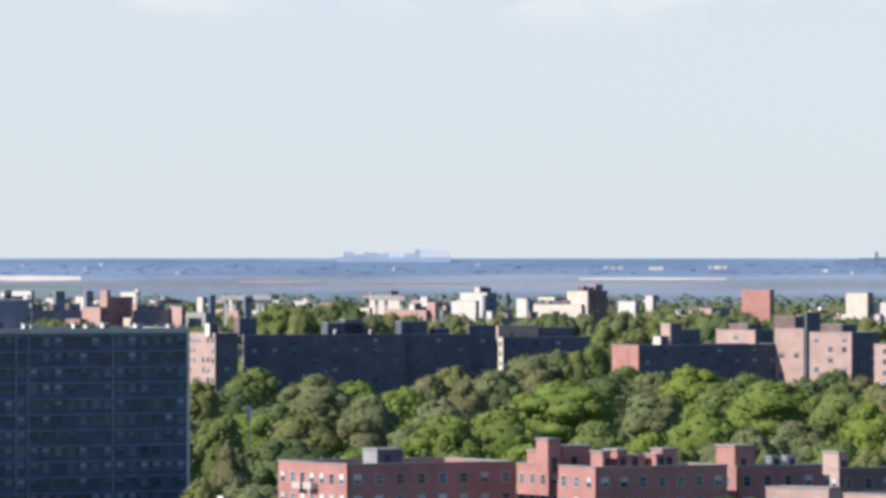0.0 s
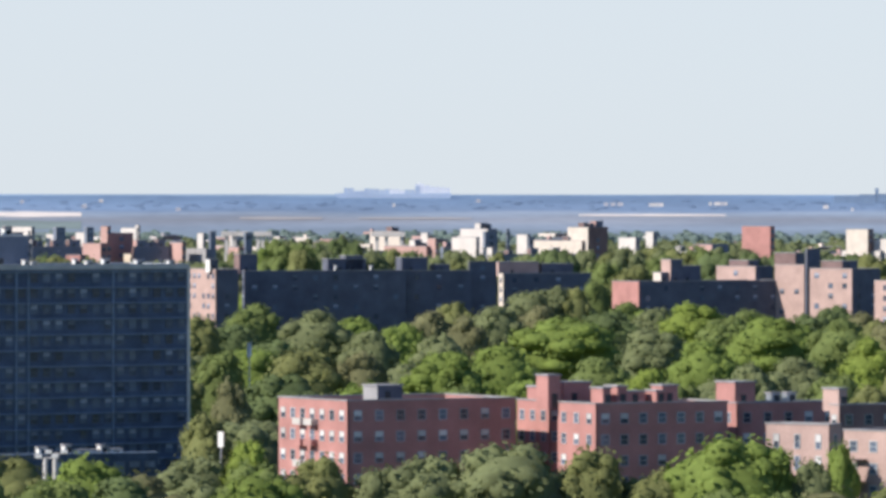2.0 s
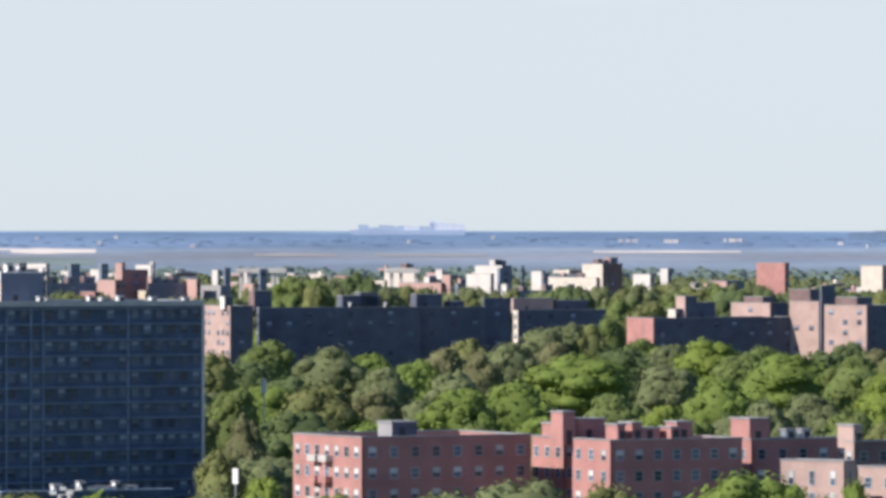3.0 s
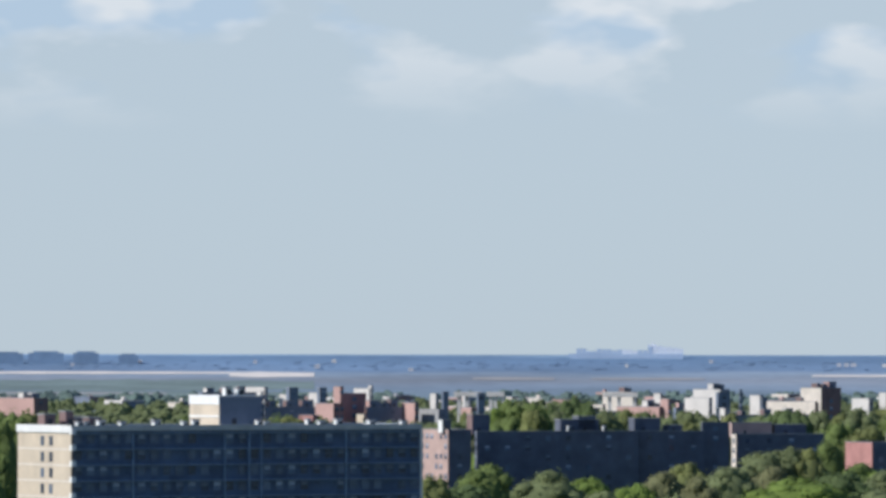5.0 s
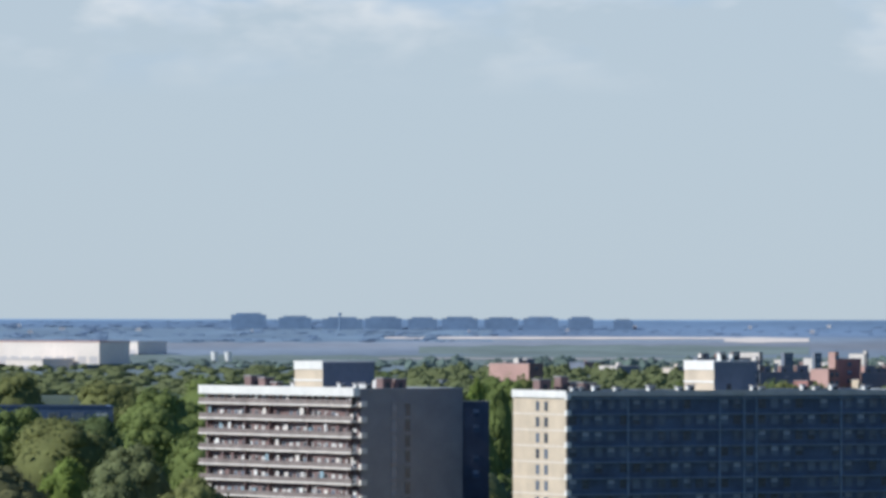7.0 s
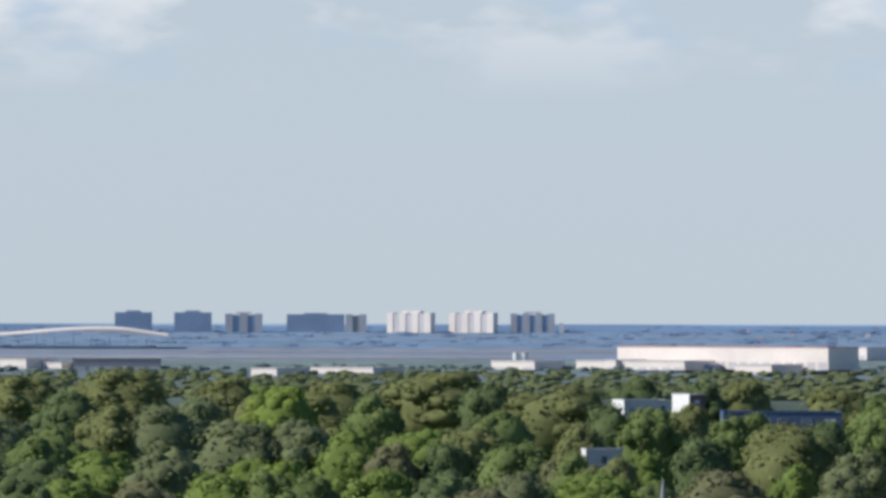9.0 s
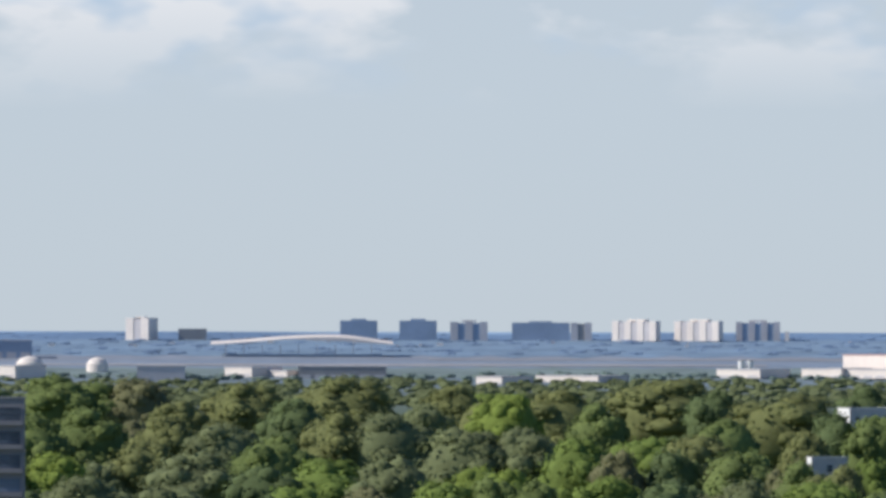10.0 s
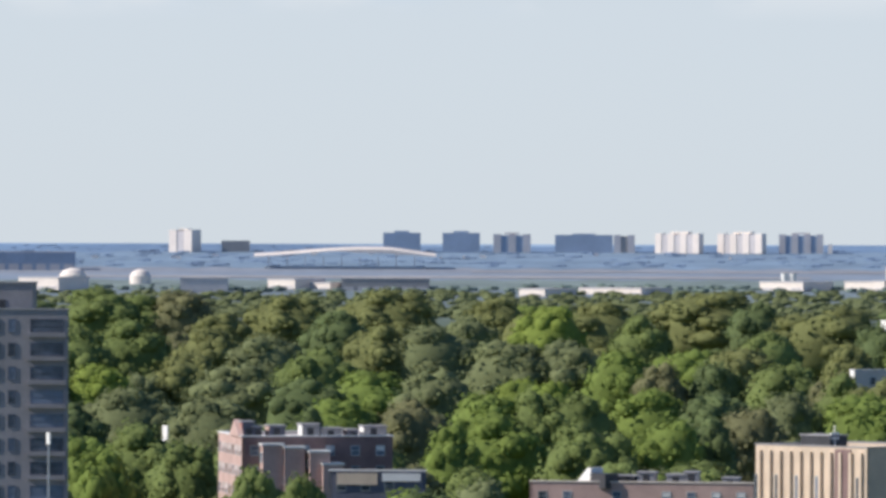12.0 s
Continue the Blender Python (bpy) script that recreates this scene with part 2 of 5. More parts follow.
def block(name, label, u0, uc, u1, v, d, a=30, lit=BRICK_RED, dark=None, base=None, storey=3.0, win=(1.3, 1.5), gap=3.2, lit_gap=3.0,
          rows=99, pane=PANE, frame_mat=FRAME, roof=ROOF, cap=COPING, category="apartment building", group="", deep=None, parapet=0.9, rng=None, keep=0.95, first=0.9):
    """A flat-roofed slab with walls, parapet, roof, coping and windows."""
    rng = rng or random.Random(int(u0 * 7 + v))
    c, l1, l2 = plan(u0, uc, u1, d, a)
    if deep:
        l1 = deep
    z0 = (ground_at(uc, d) if base is None else base) - 0.3
    h = high(v, d) - z0
    FOOT.append((min(u0, uc), u1, d - 4, d + max(l1 * math.cos(radians(a)), l2 * math.sin(radians(a))) + 6))
    ob = new(name)
    ob.matrix_basis = pose(c.x, c.y, z0, 0, 0, a)
    tagged(ob, label, category, group)
    # a separate dark colour puts the shade of the unlit walls into them
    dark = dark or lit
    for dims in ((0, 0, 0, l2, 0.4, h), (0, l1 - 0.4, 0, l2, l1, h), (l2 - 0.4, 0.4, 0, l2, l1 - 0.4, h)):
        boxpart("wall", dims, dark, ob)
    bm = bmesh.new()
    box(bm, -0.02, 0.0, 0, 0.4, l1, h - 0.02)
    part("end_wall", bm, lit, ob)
    boxpart("roof", (0.4, 0.4, h - parapet - 0.3, l2 - 0.4, l1 - 0.4, h - parapet), roof, ob)
    for dims in ((-0.12, -0.12, h, l2 + 0.12, 0.5, h + 0.18), (-0.12, l1 - 0.5, h, l2 + 0.12, l1 + 0.12, h + 0.18), (-0.12, 0.5, h, 0.5, l1 - 0.5, h + 0.18), (l2 - 0.5, 0.5, h, l2 + 0.12, l1 - 0.5, h + 0.18)):
        boxpart("coping", dims, cap, ob)
    n = 0
    z = h - first - win[1] - 0.4
    while z > 1.0 and n < rows:
        for length, face, g in ((l2, 0, gap), (l1, 1, lit_gap)):
            if g <= 0:
                continue
            k = max(1, int((length - 1.2) / g))
            for i in range(k):
                if rng.random() > keep:
                    continue
                s = length * (i + 0.5) / k
                me = window_mesh(win[0], win[1], pane, frame_mat, rng.random() < (0.4 if frame_mat is FRAME else 0.45))
                m = Matrix.Translation((s, -0.03, z)) if face == 0 else Matrix.Translation((-0.05, s, z)) @ pose(0, 0, 0, 0, 0, -90)
                part("window", me, None, ob, m=m)
        z -= storey
        n += 1
    return ob, c, l1, l2, z0 + h, a


def on_roof(info, name, label, x, y, w, dp, h, lit, dark=None, category="roof structure", lid=None, sink=0.9):
    """A bulkhead on a roof, at x along the long face and y in from it."""
    ob0, c, l1, l2, top, a = info
    ob = new(name)
    m = pose(c.x, c.y, 0, 0, 0, a) @ Matrix.Translation((x, y, top - sink))
    ob.matrix_basis = m
    tagged(ob, label, category)
    bm = bmesh.new()
    box(bm, 0, 0, 0, w, dp, h + sink)
    # sun side in the lit colour; the other sides carry shade in theirs
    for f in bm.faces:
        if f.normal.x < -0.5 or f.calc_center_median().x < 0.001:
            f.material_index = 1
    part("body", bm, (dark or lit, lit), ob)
    boxpart("cap", (-0.15, -0.15, h + sink, w + 0.15, dp + 0.15, h + sink + 0.22), lid or COPING, ob)
    boxpart("door", (w * 0.3, -0.06, 0.02, w * 0.3 + 0.9, 0.05, min(2.1, h + sink - 0.2)), DARKMETAL, ob)
    return ob


# ---- ground: one sheet to the coast ----
def ground_material():
    m = material("plain", (0.10, 0.12, 0.06), 0.95, 0.3, 0.004, 0.08, 0.0)
    n, l = m.node_tree.nodes, m.node_tree.links
    geo = n.new("ShaderNodeNewGeometry")
    sx = n.new("ShaderNodeSeparateXYZ")
    l.new(geo.outputs["Position"], sx.inputs[0])
    flat = n.new("ShaderNodeCombineXYZ")
    l.new(sx.outputs[0], flat.inputs[0]), l.new(sx.outputs[1], flat.inputs[1])
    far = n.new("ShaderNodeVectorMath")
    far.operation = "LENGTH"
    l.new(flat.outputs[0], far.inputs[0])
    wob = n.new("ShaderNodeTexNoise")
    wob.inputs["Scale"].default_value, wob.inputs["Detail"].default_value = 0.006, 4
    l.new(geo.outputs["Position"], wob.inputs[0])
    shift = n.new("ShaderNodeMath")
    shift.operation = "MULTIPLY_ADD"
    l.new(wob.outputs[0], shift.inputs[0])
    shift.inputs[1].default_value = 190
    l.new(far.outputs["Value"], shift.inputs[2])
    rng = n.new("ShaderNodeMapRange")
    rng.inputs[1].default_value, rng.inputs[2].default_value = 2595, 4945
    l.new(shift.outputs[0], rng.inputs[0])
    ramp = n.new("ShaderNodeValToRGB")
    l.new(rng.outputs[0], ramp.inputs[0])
    # colours turn blue with distance: haze painted into the ground
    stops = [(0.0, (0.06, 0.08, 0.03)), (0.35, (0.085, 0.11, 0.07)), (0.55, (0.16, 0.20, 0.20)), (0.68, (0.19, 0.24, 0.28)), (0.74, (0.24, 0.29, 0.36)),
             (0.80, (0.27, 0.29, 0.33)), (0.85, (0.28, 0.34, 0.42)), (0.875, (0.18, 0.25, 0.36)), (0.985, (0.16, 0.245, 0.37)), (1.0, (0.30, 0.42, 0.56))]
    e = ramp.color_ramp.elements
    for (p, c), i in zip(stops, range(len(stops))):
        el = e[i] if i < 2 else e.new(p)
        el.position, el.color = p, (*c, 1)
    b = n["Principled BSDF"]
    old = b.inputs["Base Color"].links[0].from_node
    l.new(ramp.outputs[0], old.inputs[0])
    return m


def build_ground():
    radii = [0, 300, 600, 860] + list(range(900, 2501, 50)) + [2500 + 2350 * k / 60 for k in range(1, 61)]
    n = 480
    verts, faces = [], []
    for r in radii:
        for k in range(n):
            a = k * math.tau / n
            x, y = r * math.sin(a), r * math.cos(a)
            verts.append((x, y, lie(x, y)))
    for i in range(len(radii) - 1):
        for k in range(n):
            faces.append((i * n + k, i * n + (k + 1) % n, (i + 1) * n + (k + 1) % n, (i + 1) * n + k))
    me = bpy.data.meshes.new("ground")
    me.from_pydata(verts, [], faces)
    bm = bmesh.new()
    bm.from_mesh(me)
    bmesh.ops.remove_doubles(bm, verts=bm.verts, dist=0.01)
    bmesh.ops.recalc_face_normals(bm, faces=bm.faces)
    if sum(f.normal.z for f in bm.faces) < 0:
        bmesh.ops.reverse_faces(bm, faces=bm.faces)
    bm.to_mesh(me)
    bm.free()
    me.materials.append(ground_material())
    tagged(new("ground", me), "green plain of parkland and town, tinted haze-blue towards the coast", "ground", kind="structure")


build_ground()

# ---- the two slab towers ----
def bands(info, x, y, dp, h):
    """Pale string courses round the lit face of a roof bulkhead."""
    ob0, c, l1, l2, top, a = info
    ob = new("bulkhead_trim")
    ob.matrix_basis = pose(c.x, c.y, top, 0, 0, a) @ Matrix.Translation((x, y, 0))
    tagged(ob, "pale string courses on a brick roof bulkhead", "trim")
    for z, t in ((h * 0.28, 0.3), (h * 0.72, h * 0.28)):
        boxpart("course", (-0.12, -0.02, z, -0.01, dp + 0.02, z + t), WHITE, ob)


def tower_main():
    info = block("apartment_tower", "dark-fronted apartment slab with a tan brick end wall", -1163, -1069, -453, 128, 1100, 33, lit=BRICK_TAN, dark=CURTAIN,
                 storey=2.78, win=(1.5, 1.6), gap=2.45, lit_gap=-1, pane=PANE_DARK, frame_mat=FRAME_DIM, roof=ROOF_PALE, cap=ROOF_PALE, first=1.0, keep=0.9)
    ob, c, l1, l2, top, a = info
    h = top - ob.location.z
    z = h - 1.15
    k = 0
    while z > 3:
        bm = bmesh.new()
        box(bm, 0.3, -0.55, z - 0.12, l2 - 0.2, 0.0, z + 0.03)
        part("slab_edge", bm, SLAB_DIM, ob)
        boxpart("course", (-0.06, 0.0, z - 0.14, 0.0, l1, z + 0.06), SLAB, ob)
        # stair windows in pairs on the end wall
        if k:
            for y in (l1 * 0.37, l1 * 0.53):
                part("window", window_mesh(1.2, 1.7, PANE_DARK, FRAME_DIM), None, ob, m=Matrix.Translation((-0.05, y, z + 0.5)) @ pose(0, 0, 0, 0, 0, -90))
        # balcony corner stubs, bright at the end of every floor
        boxpart("balcony", (-0.35, -0.9, z - 0.25, 0.5, 0.0, z + 0.75), WHITE, ob)
        z -= 2.78
        k += 1
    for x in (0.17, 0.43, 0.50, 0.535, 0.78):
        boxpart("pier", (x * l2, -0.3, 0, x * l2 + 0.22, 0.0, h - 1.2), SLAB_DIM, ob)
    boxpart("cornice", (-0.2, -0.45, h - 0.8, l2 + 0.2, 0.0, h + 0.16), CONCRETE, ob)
    boxpart("end_cornice", (-0.3, -0.45, h - 1.1, -0.02, l1, h + 0.2), WHITE, ob)
    boxpart("side_fin", (l2, 0.0, 0, l2 + 0.6, 0.5, h - 0.3), SLAB, ob)
    on_roof(info, "lift_bulkhead", "tan brick lift bulkhead on the roof of the dark slab", l2 * 0.325 + 9.8, l1 * 0.3, 8.5, 11.0, 5.1, BRICK_TAN, FAR_SLATE, lid=WHITE)
    bands(info, l2 * 0.325 + 9.8, l1 * 0.3, 11.0, 5.1)
    for x, w, hh in ((0.35, 0.9, 1.3), (0.385, 1.0, 1.1)):
        on_roof(info, "vent_hood", "white vent hood on the lift bulkhead", l2 * x + 9.5, l1 * 0.32, w, 1.2, hh + 5.32, WHITE, sink=-5.32)
    rng = random.Random(4)
    for x in (0.03, 0.05, 0.105, 0.15, 0.245, 0.26, 0.34, 0.365, 0.555, 0.57, 0.69, 0.735, 0.785, 0.88, 0.97):
        on_roof(info, "roof_vent", "small white roof vent behind the parapet", l2 * x, 1.0 + rng.random() * 3, 0.7 + rng.random() * 0.8, 1.0, 0.5 + rng.random() * 0.5, WHITE, WHITE, "roof vent")
    for x, w, hh in ((0.015, 2.2, 1.9), (0.075, 1.5, 2.4), (0.10, 1.6, 1.2), (0.14, 2.4, 1.3)):
        on_roof(info, "plant_box", "low brown brick plant box on the roof", l2 * x, l1 * 0.6, w, 2.5, hh, BRICK_BROWN)


def tower_balconies():
    info = block("balcony_tower", "pale apartment tower ringed with curving balconies", -1706, -1436, -1252, 124, 1120, 40, lit=BRICK_BROWN, dark=BRICK_GREY,
                 storey=2.78, win=(1.1, 1.5), gap=-1, lit_gap=2.3, pane=PANE, frame_mat=FRAME, roof=ROOF_PALE, cap=ROOF_PALE, first=0.9, keep=0.97)
    ob, c, l1, l2, top, a = info
    h = top - ob.location.z
    rng = random.Random(9)
    z = h - 2.9
    while z > 3:
        bm = bmesh.new()
        segs = 36
        edge = []
        for i in range(segs + 1):
            y = l1 * i / segs
            q = i / segs
            dx = 0.9 + (0.75 if q < 0.72 else 0.25) * (0.5 + 0.5 * math.cos(q * math.tau * 2.0)) + (0.5 if q > 0.72 else 0)
            edge.append((-dx, y))
        vs = [[bm.verts.new((x, y, zz)) for x, y in edge] + [bm.verts.new((0, l1, zz)), bm.verts.new((0, 0, zz))] for zz in (z - 0.20, z + 0.12)]
        bm.faces.new(vs[1]), bm.faces.new(vs[0][::-1])
        m = len(vs[0])
        for i in range(m):
            bm.faces.new((vs[0][i], vs[0][(i + 1) % m], vs[1][(i + 1) % m], vs[1][i]))
        bmesh.ops.recalc_face_normals(bm, faces=bm.faces)
        slab = part("balcony_slab", bm, SLAB, ob)
        bm = bmesh.new()
        rail = [[bm.verts.new((x + dx, y, z + dz)) for x, y in edge] for dx, dz in ((0.08, 0.12), (0.08, 0.95), (0.13, 0.95), (0.13, 0.12))]
        for i in range(segs):
            for q in range(3):
                bm.faces.new((rail[q][i], rail[q][i + 1], rail[q + 1][i + 1], rail[q + 1][i]))
        part("railing", bm, RAIL, slab, "dark see-through balcony railing")
        for i in range(13):
            if rng.random() < 0.8:
                y = l1 * (i + 0.15 + 0.5 * rng.random()) / 13
                w = 0.5 + rng.random() * 0.7
                boxpart("screen", (-0.8, y, z + 0.12, -0.65, y + w, z + 1.3 + rng.random() * 0.9), rng.choice((SLAB, WHITE, PANEL_BLUE, BLIND, BRICK_BROWN, BRICK_BROWN, DARKMETAL)), slab)
        for q in (0.04, 0.30, 0.55, 0.71, 0.96):
            boxpart("divider", (-0.95, l1 * q, z + 0.12, 0, l1 * q + 0.2, z + 2.5), BRICK_BROWN, slab)
        boxpart("corner_balcony", (0.0, -0.75, z - 0.2, 1.3, 0.0, z + 0.8), SLAB, ob)
        z -= 2.78
    for x in (0.31, 0.44):
        boxpart("window_strip", (x * l2, -0.1, 0, x * l2 + 1.1, 0.0, h - 2.0), PANE_DARK, ob)
    for k in range(12):
        boxpart("window_bar", (0.31 * l2 - 0.05, -0.16, h - 2.6 - k * 2.78, 0.44 * l2 + 1.2, -0.1, h - 2.0 - k * 2.78), BRICK_GREY, ob)
    boxpart("cornice", (-1.5, -0.5, h - 1.25, -0.02, l1 + 0.3, h + 0.3), WHITE, ob)
    on_roof(info, "lift_bulkhead", "tan lift bulkhead with shade-dark sides on the roof of the balcony tower", 1.0, l1 * 0.26, 11.0, 9.5, 4.7, BRICK_TAN, FAR_SLATE, lid=WHITE)
    bands(info, 1.0, l1 * 0.26, 9.5, 4.7)
    tank = new("water_tank")
    m = pose(c.x, c.y, top, 0, 0, a)
    tank.matrix_basis = m @ Matrix.Translation((10.5, l1 * 0.2, -1.2))
    tagged(tank, "small pale roof tank on legs", "water tank")
    bm = bmesh.new()
    tube(bm, 0, 0, 1.0, 2.5, 0.8, 0.8, 14)
    tube(bm, 0, 0, 2.5, 2.9, 0.8, 0.1, 14)
    part("drum", bm, WHITE, tank)
    for q in range(4):
        boxpart("leg", (-0.6 + (q % 2) * 1.1, -0.6 + (q // 2) * 1.1, 0, -0.5 + (q % 2) * 1.1, -0.5 + (q // 2) * 1.1, 1.1), STEEL, tank)
    for x, y, w, hh in ((0.35, 0.08, 2.0, 1.8), (0.5, 0.1, 2.4, 1.6), (0.02, 0.62, 2.0, 1.7), (0.03, 0.72, 2.4, 2.0), (0.02, 0.54, 1.2, 0.9)):
        on_roof(info, "plant_box", "low brown brick plant box on the roof", l2 * x, l1 * y, w, 2.2, hh, BRICK_BROWN)
    rng = random.Random(5)
    for y in (0.02, 0.05, 0.09, 0.2, 0.3, 0.5):
        on_roof(info, "roof_vent", "small white roof vent behind the parapet", 0.8 + 2 * rng.random(), l1 * y, 0.9, 1.0, 0.9, WHITE, WHITE, "roof vent")
    # lower dark wing showing past the shaded side
    block("side_wing", "dark brick wing beside the balcony tower", -1262, -1252, -1205, 146, 1165, 20, lit=BRICK_DARK, dark=BRICK_DARK, gap=2.6, lit_gap=-1, pane=PANE_DARK, frame_mat=FRAME_DIM, storey=2.8)


RAIL = material("balcony_rail", (0.24, 0.20, 0.185), 0.6, 0.3, 0.5, 3.0)
PANEL_BLUE = material("blue_grey_panel", (0.30, 0.42, 0.48), 0.6, 0.2, 0.5, 3.0)
tower_main()
tower_balconies()


def podium():
    info = block("podium", "low dark glazed podium before the slab tower", -812, -806, -505, 462, 1068, 24, lit=CURTAIN, dark=CURTAIN, storey=3.4, win=(2.0, 2.2), gap=2.6, lit_gap=-1,
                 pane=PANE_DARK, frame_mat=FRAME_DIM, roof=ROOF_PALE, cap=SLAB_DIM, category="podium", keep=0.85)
    for x, w, h in ((0.32, 1.6, 1.0), (0.47, 1.2, 1.4), (0.52, 4.6, 0.5), (0.68, 0.9, 1.3), (0.74, 2.2, 0.6)):
        on_roof(info, "roof_unit", "white metal ventilation unit on the podium roof", info[3] * x, 1.5, w, 1.6, h, WHITE, WHITE, "roof unit")


podium()


# ---- red brick blocks by the park ----
def red_row():
    lab = "six-storey red brick apartment block with a flat roof"
    i1 = block("brick_apartments", lab, -291, -170, 129, 366, 880, 30, lit=BRICK_RED, lit_gap=2.4, gap=3.0, storey=2.95, keep=0.97, group="red brick apartment blocks")
    for zz in range(5):
        for y0 in (8.4, 11.6):
            boxpart("balcony", (-1.1, y0, i1[4] - i1[0].location.z - 3.6 - zz * 2.95, -0.02, y0 + 2.3, i1[4] - i1[0].location.z - 2.7 - zz * 2.95), BRICK_RED if zz % 2 else CONCRETE, i1[0])
    on_roof(i1, "stair_bulkhead", "grey stair bulkhead on a red brick roof", 6.5, 3, 4.0, 4.0, 1.9, COPING, BRICK_DARK)
    i2 = block("brick_apartments", lab, 131, 187, 210, 366, 900, 30, lit=BRICK_RED, lit_gap=2.4, gap=2.6, storey=2.95, group="red brick apartment blocks")
    i3 = block("brick_apartments", lab, 203, 270, 503, 371, 880, 30, lit=BRICK_RED, lit_gap=2.5, gap=2.9, storey=2.95, group="red brick apartment blocks", cap=COPING)
    i4 = block("brick_apartments", lab, 490, 519, 700, 369, 900, 30, lit=BRICK_RED, lit_gap=2.5, gap=2.9, storey=2.95, group="red brick apartment blocks")
    lab2 = "red brick stair bulkhead on an apartment roof"
    for inf, x, y, w, dp, h in ((i2, 0.6, 4.0, 1.4, 3.0, 1.9), (i3, -1.6, 10.2, 2.0, 3.2, 3.7), (i3, 2.0, 12.0, 4.5, 3.0, 2.6), (i3, 3.6, 4.0, 1.3, 3.2, 2.0), (i3, 6.6, 5.0, 1.6, 3.4, 2.2),
                                (i3, 8.5, 5.5, 3.0, 3.0, 1.4), (i3, 12.4, 4.0, 1.2, 3.0, 1.5), (i3, 14.0, 5.0, 2.6, 3.0, 2.2), (i4, 0.1, 0.6, 3.4, 5.0, 2.9)):
        on_roof(inf, "stair_bulkhead", lab2, x, y, w, dp, h, BRICK_RED)
    for x in (7.5, 10.2):
        on_roof(i4, "roof_fan", "grey metal extractor on a brick roof", x, 2.5, 1.5, 1.5, 1.2, STEEL)
    i5 = block("brick_apartments", "pink brick apartment wing with tall window bays", 571, 682, 704, 407, 862, 58, lit=BRICK_PINK, lit_gap=2.2, gap=2.6, storey=2.95, win=(0.9, 2.0), group="red brick apartment blocks")
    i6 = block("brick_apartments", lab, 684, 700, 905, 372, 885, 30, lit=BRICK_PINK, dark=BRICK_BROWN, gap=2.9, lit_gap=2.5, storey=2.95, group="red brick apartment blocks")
    on_roof(i6, "stair_bulkhead", lab2, 0.2, 0.4, 1.4, 4.0, 2.2, BRICK_PINK)
    i7 = block("brick_apartments", "salmon brick apartment block with a fire escape", 708, 850, 950, 420, 835, 48, lit=BRICK_PINK, lit_gap=2.6, gap=2.8, storey=2.95, group="red brick apartment blocks")
    h = i7[4] - i7[0].location.z
    for k in range(5):
        boxpart("fire_escape", (-1.1, i7[2] * 0.70, h - 3.9 - k * 2.95, -0.05, i7[2] * 0.70 + 2.2, h - 3.75 - k * 2.95), DARKMETAL, i7[0])


red_row()


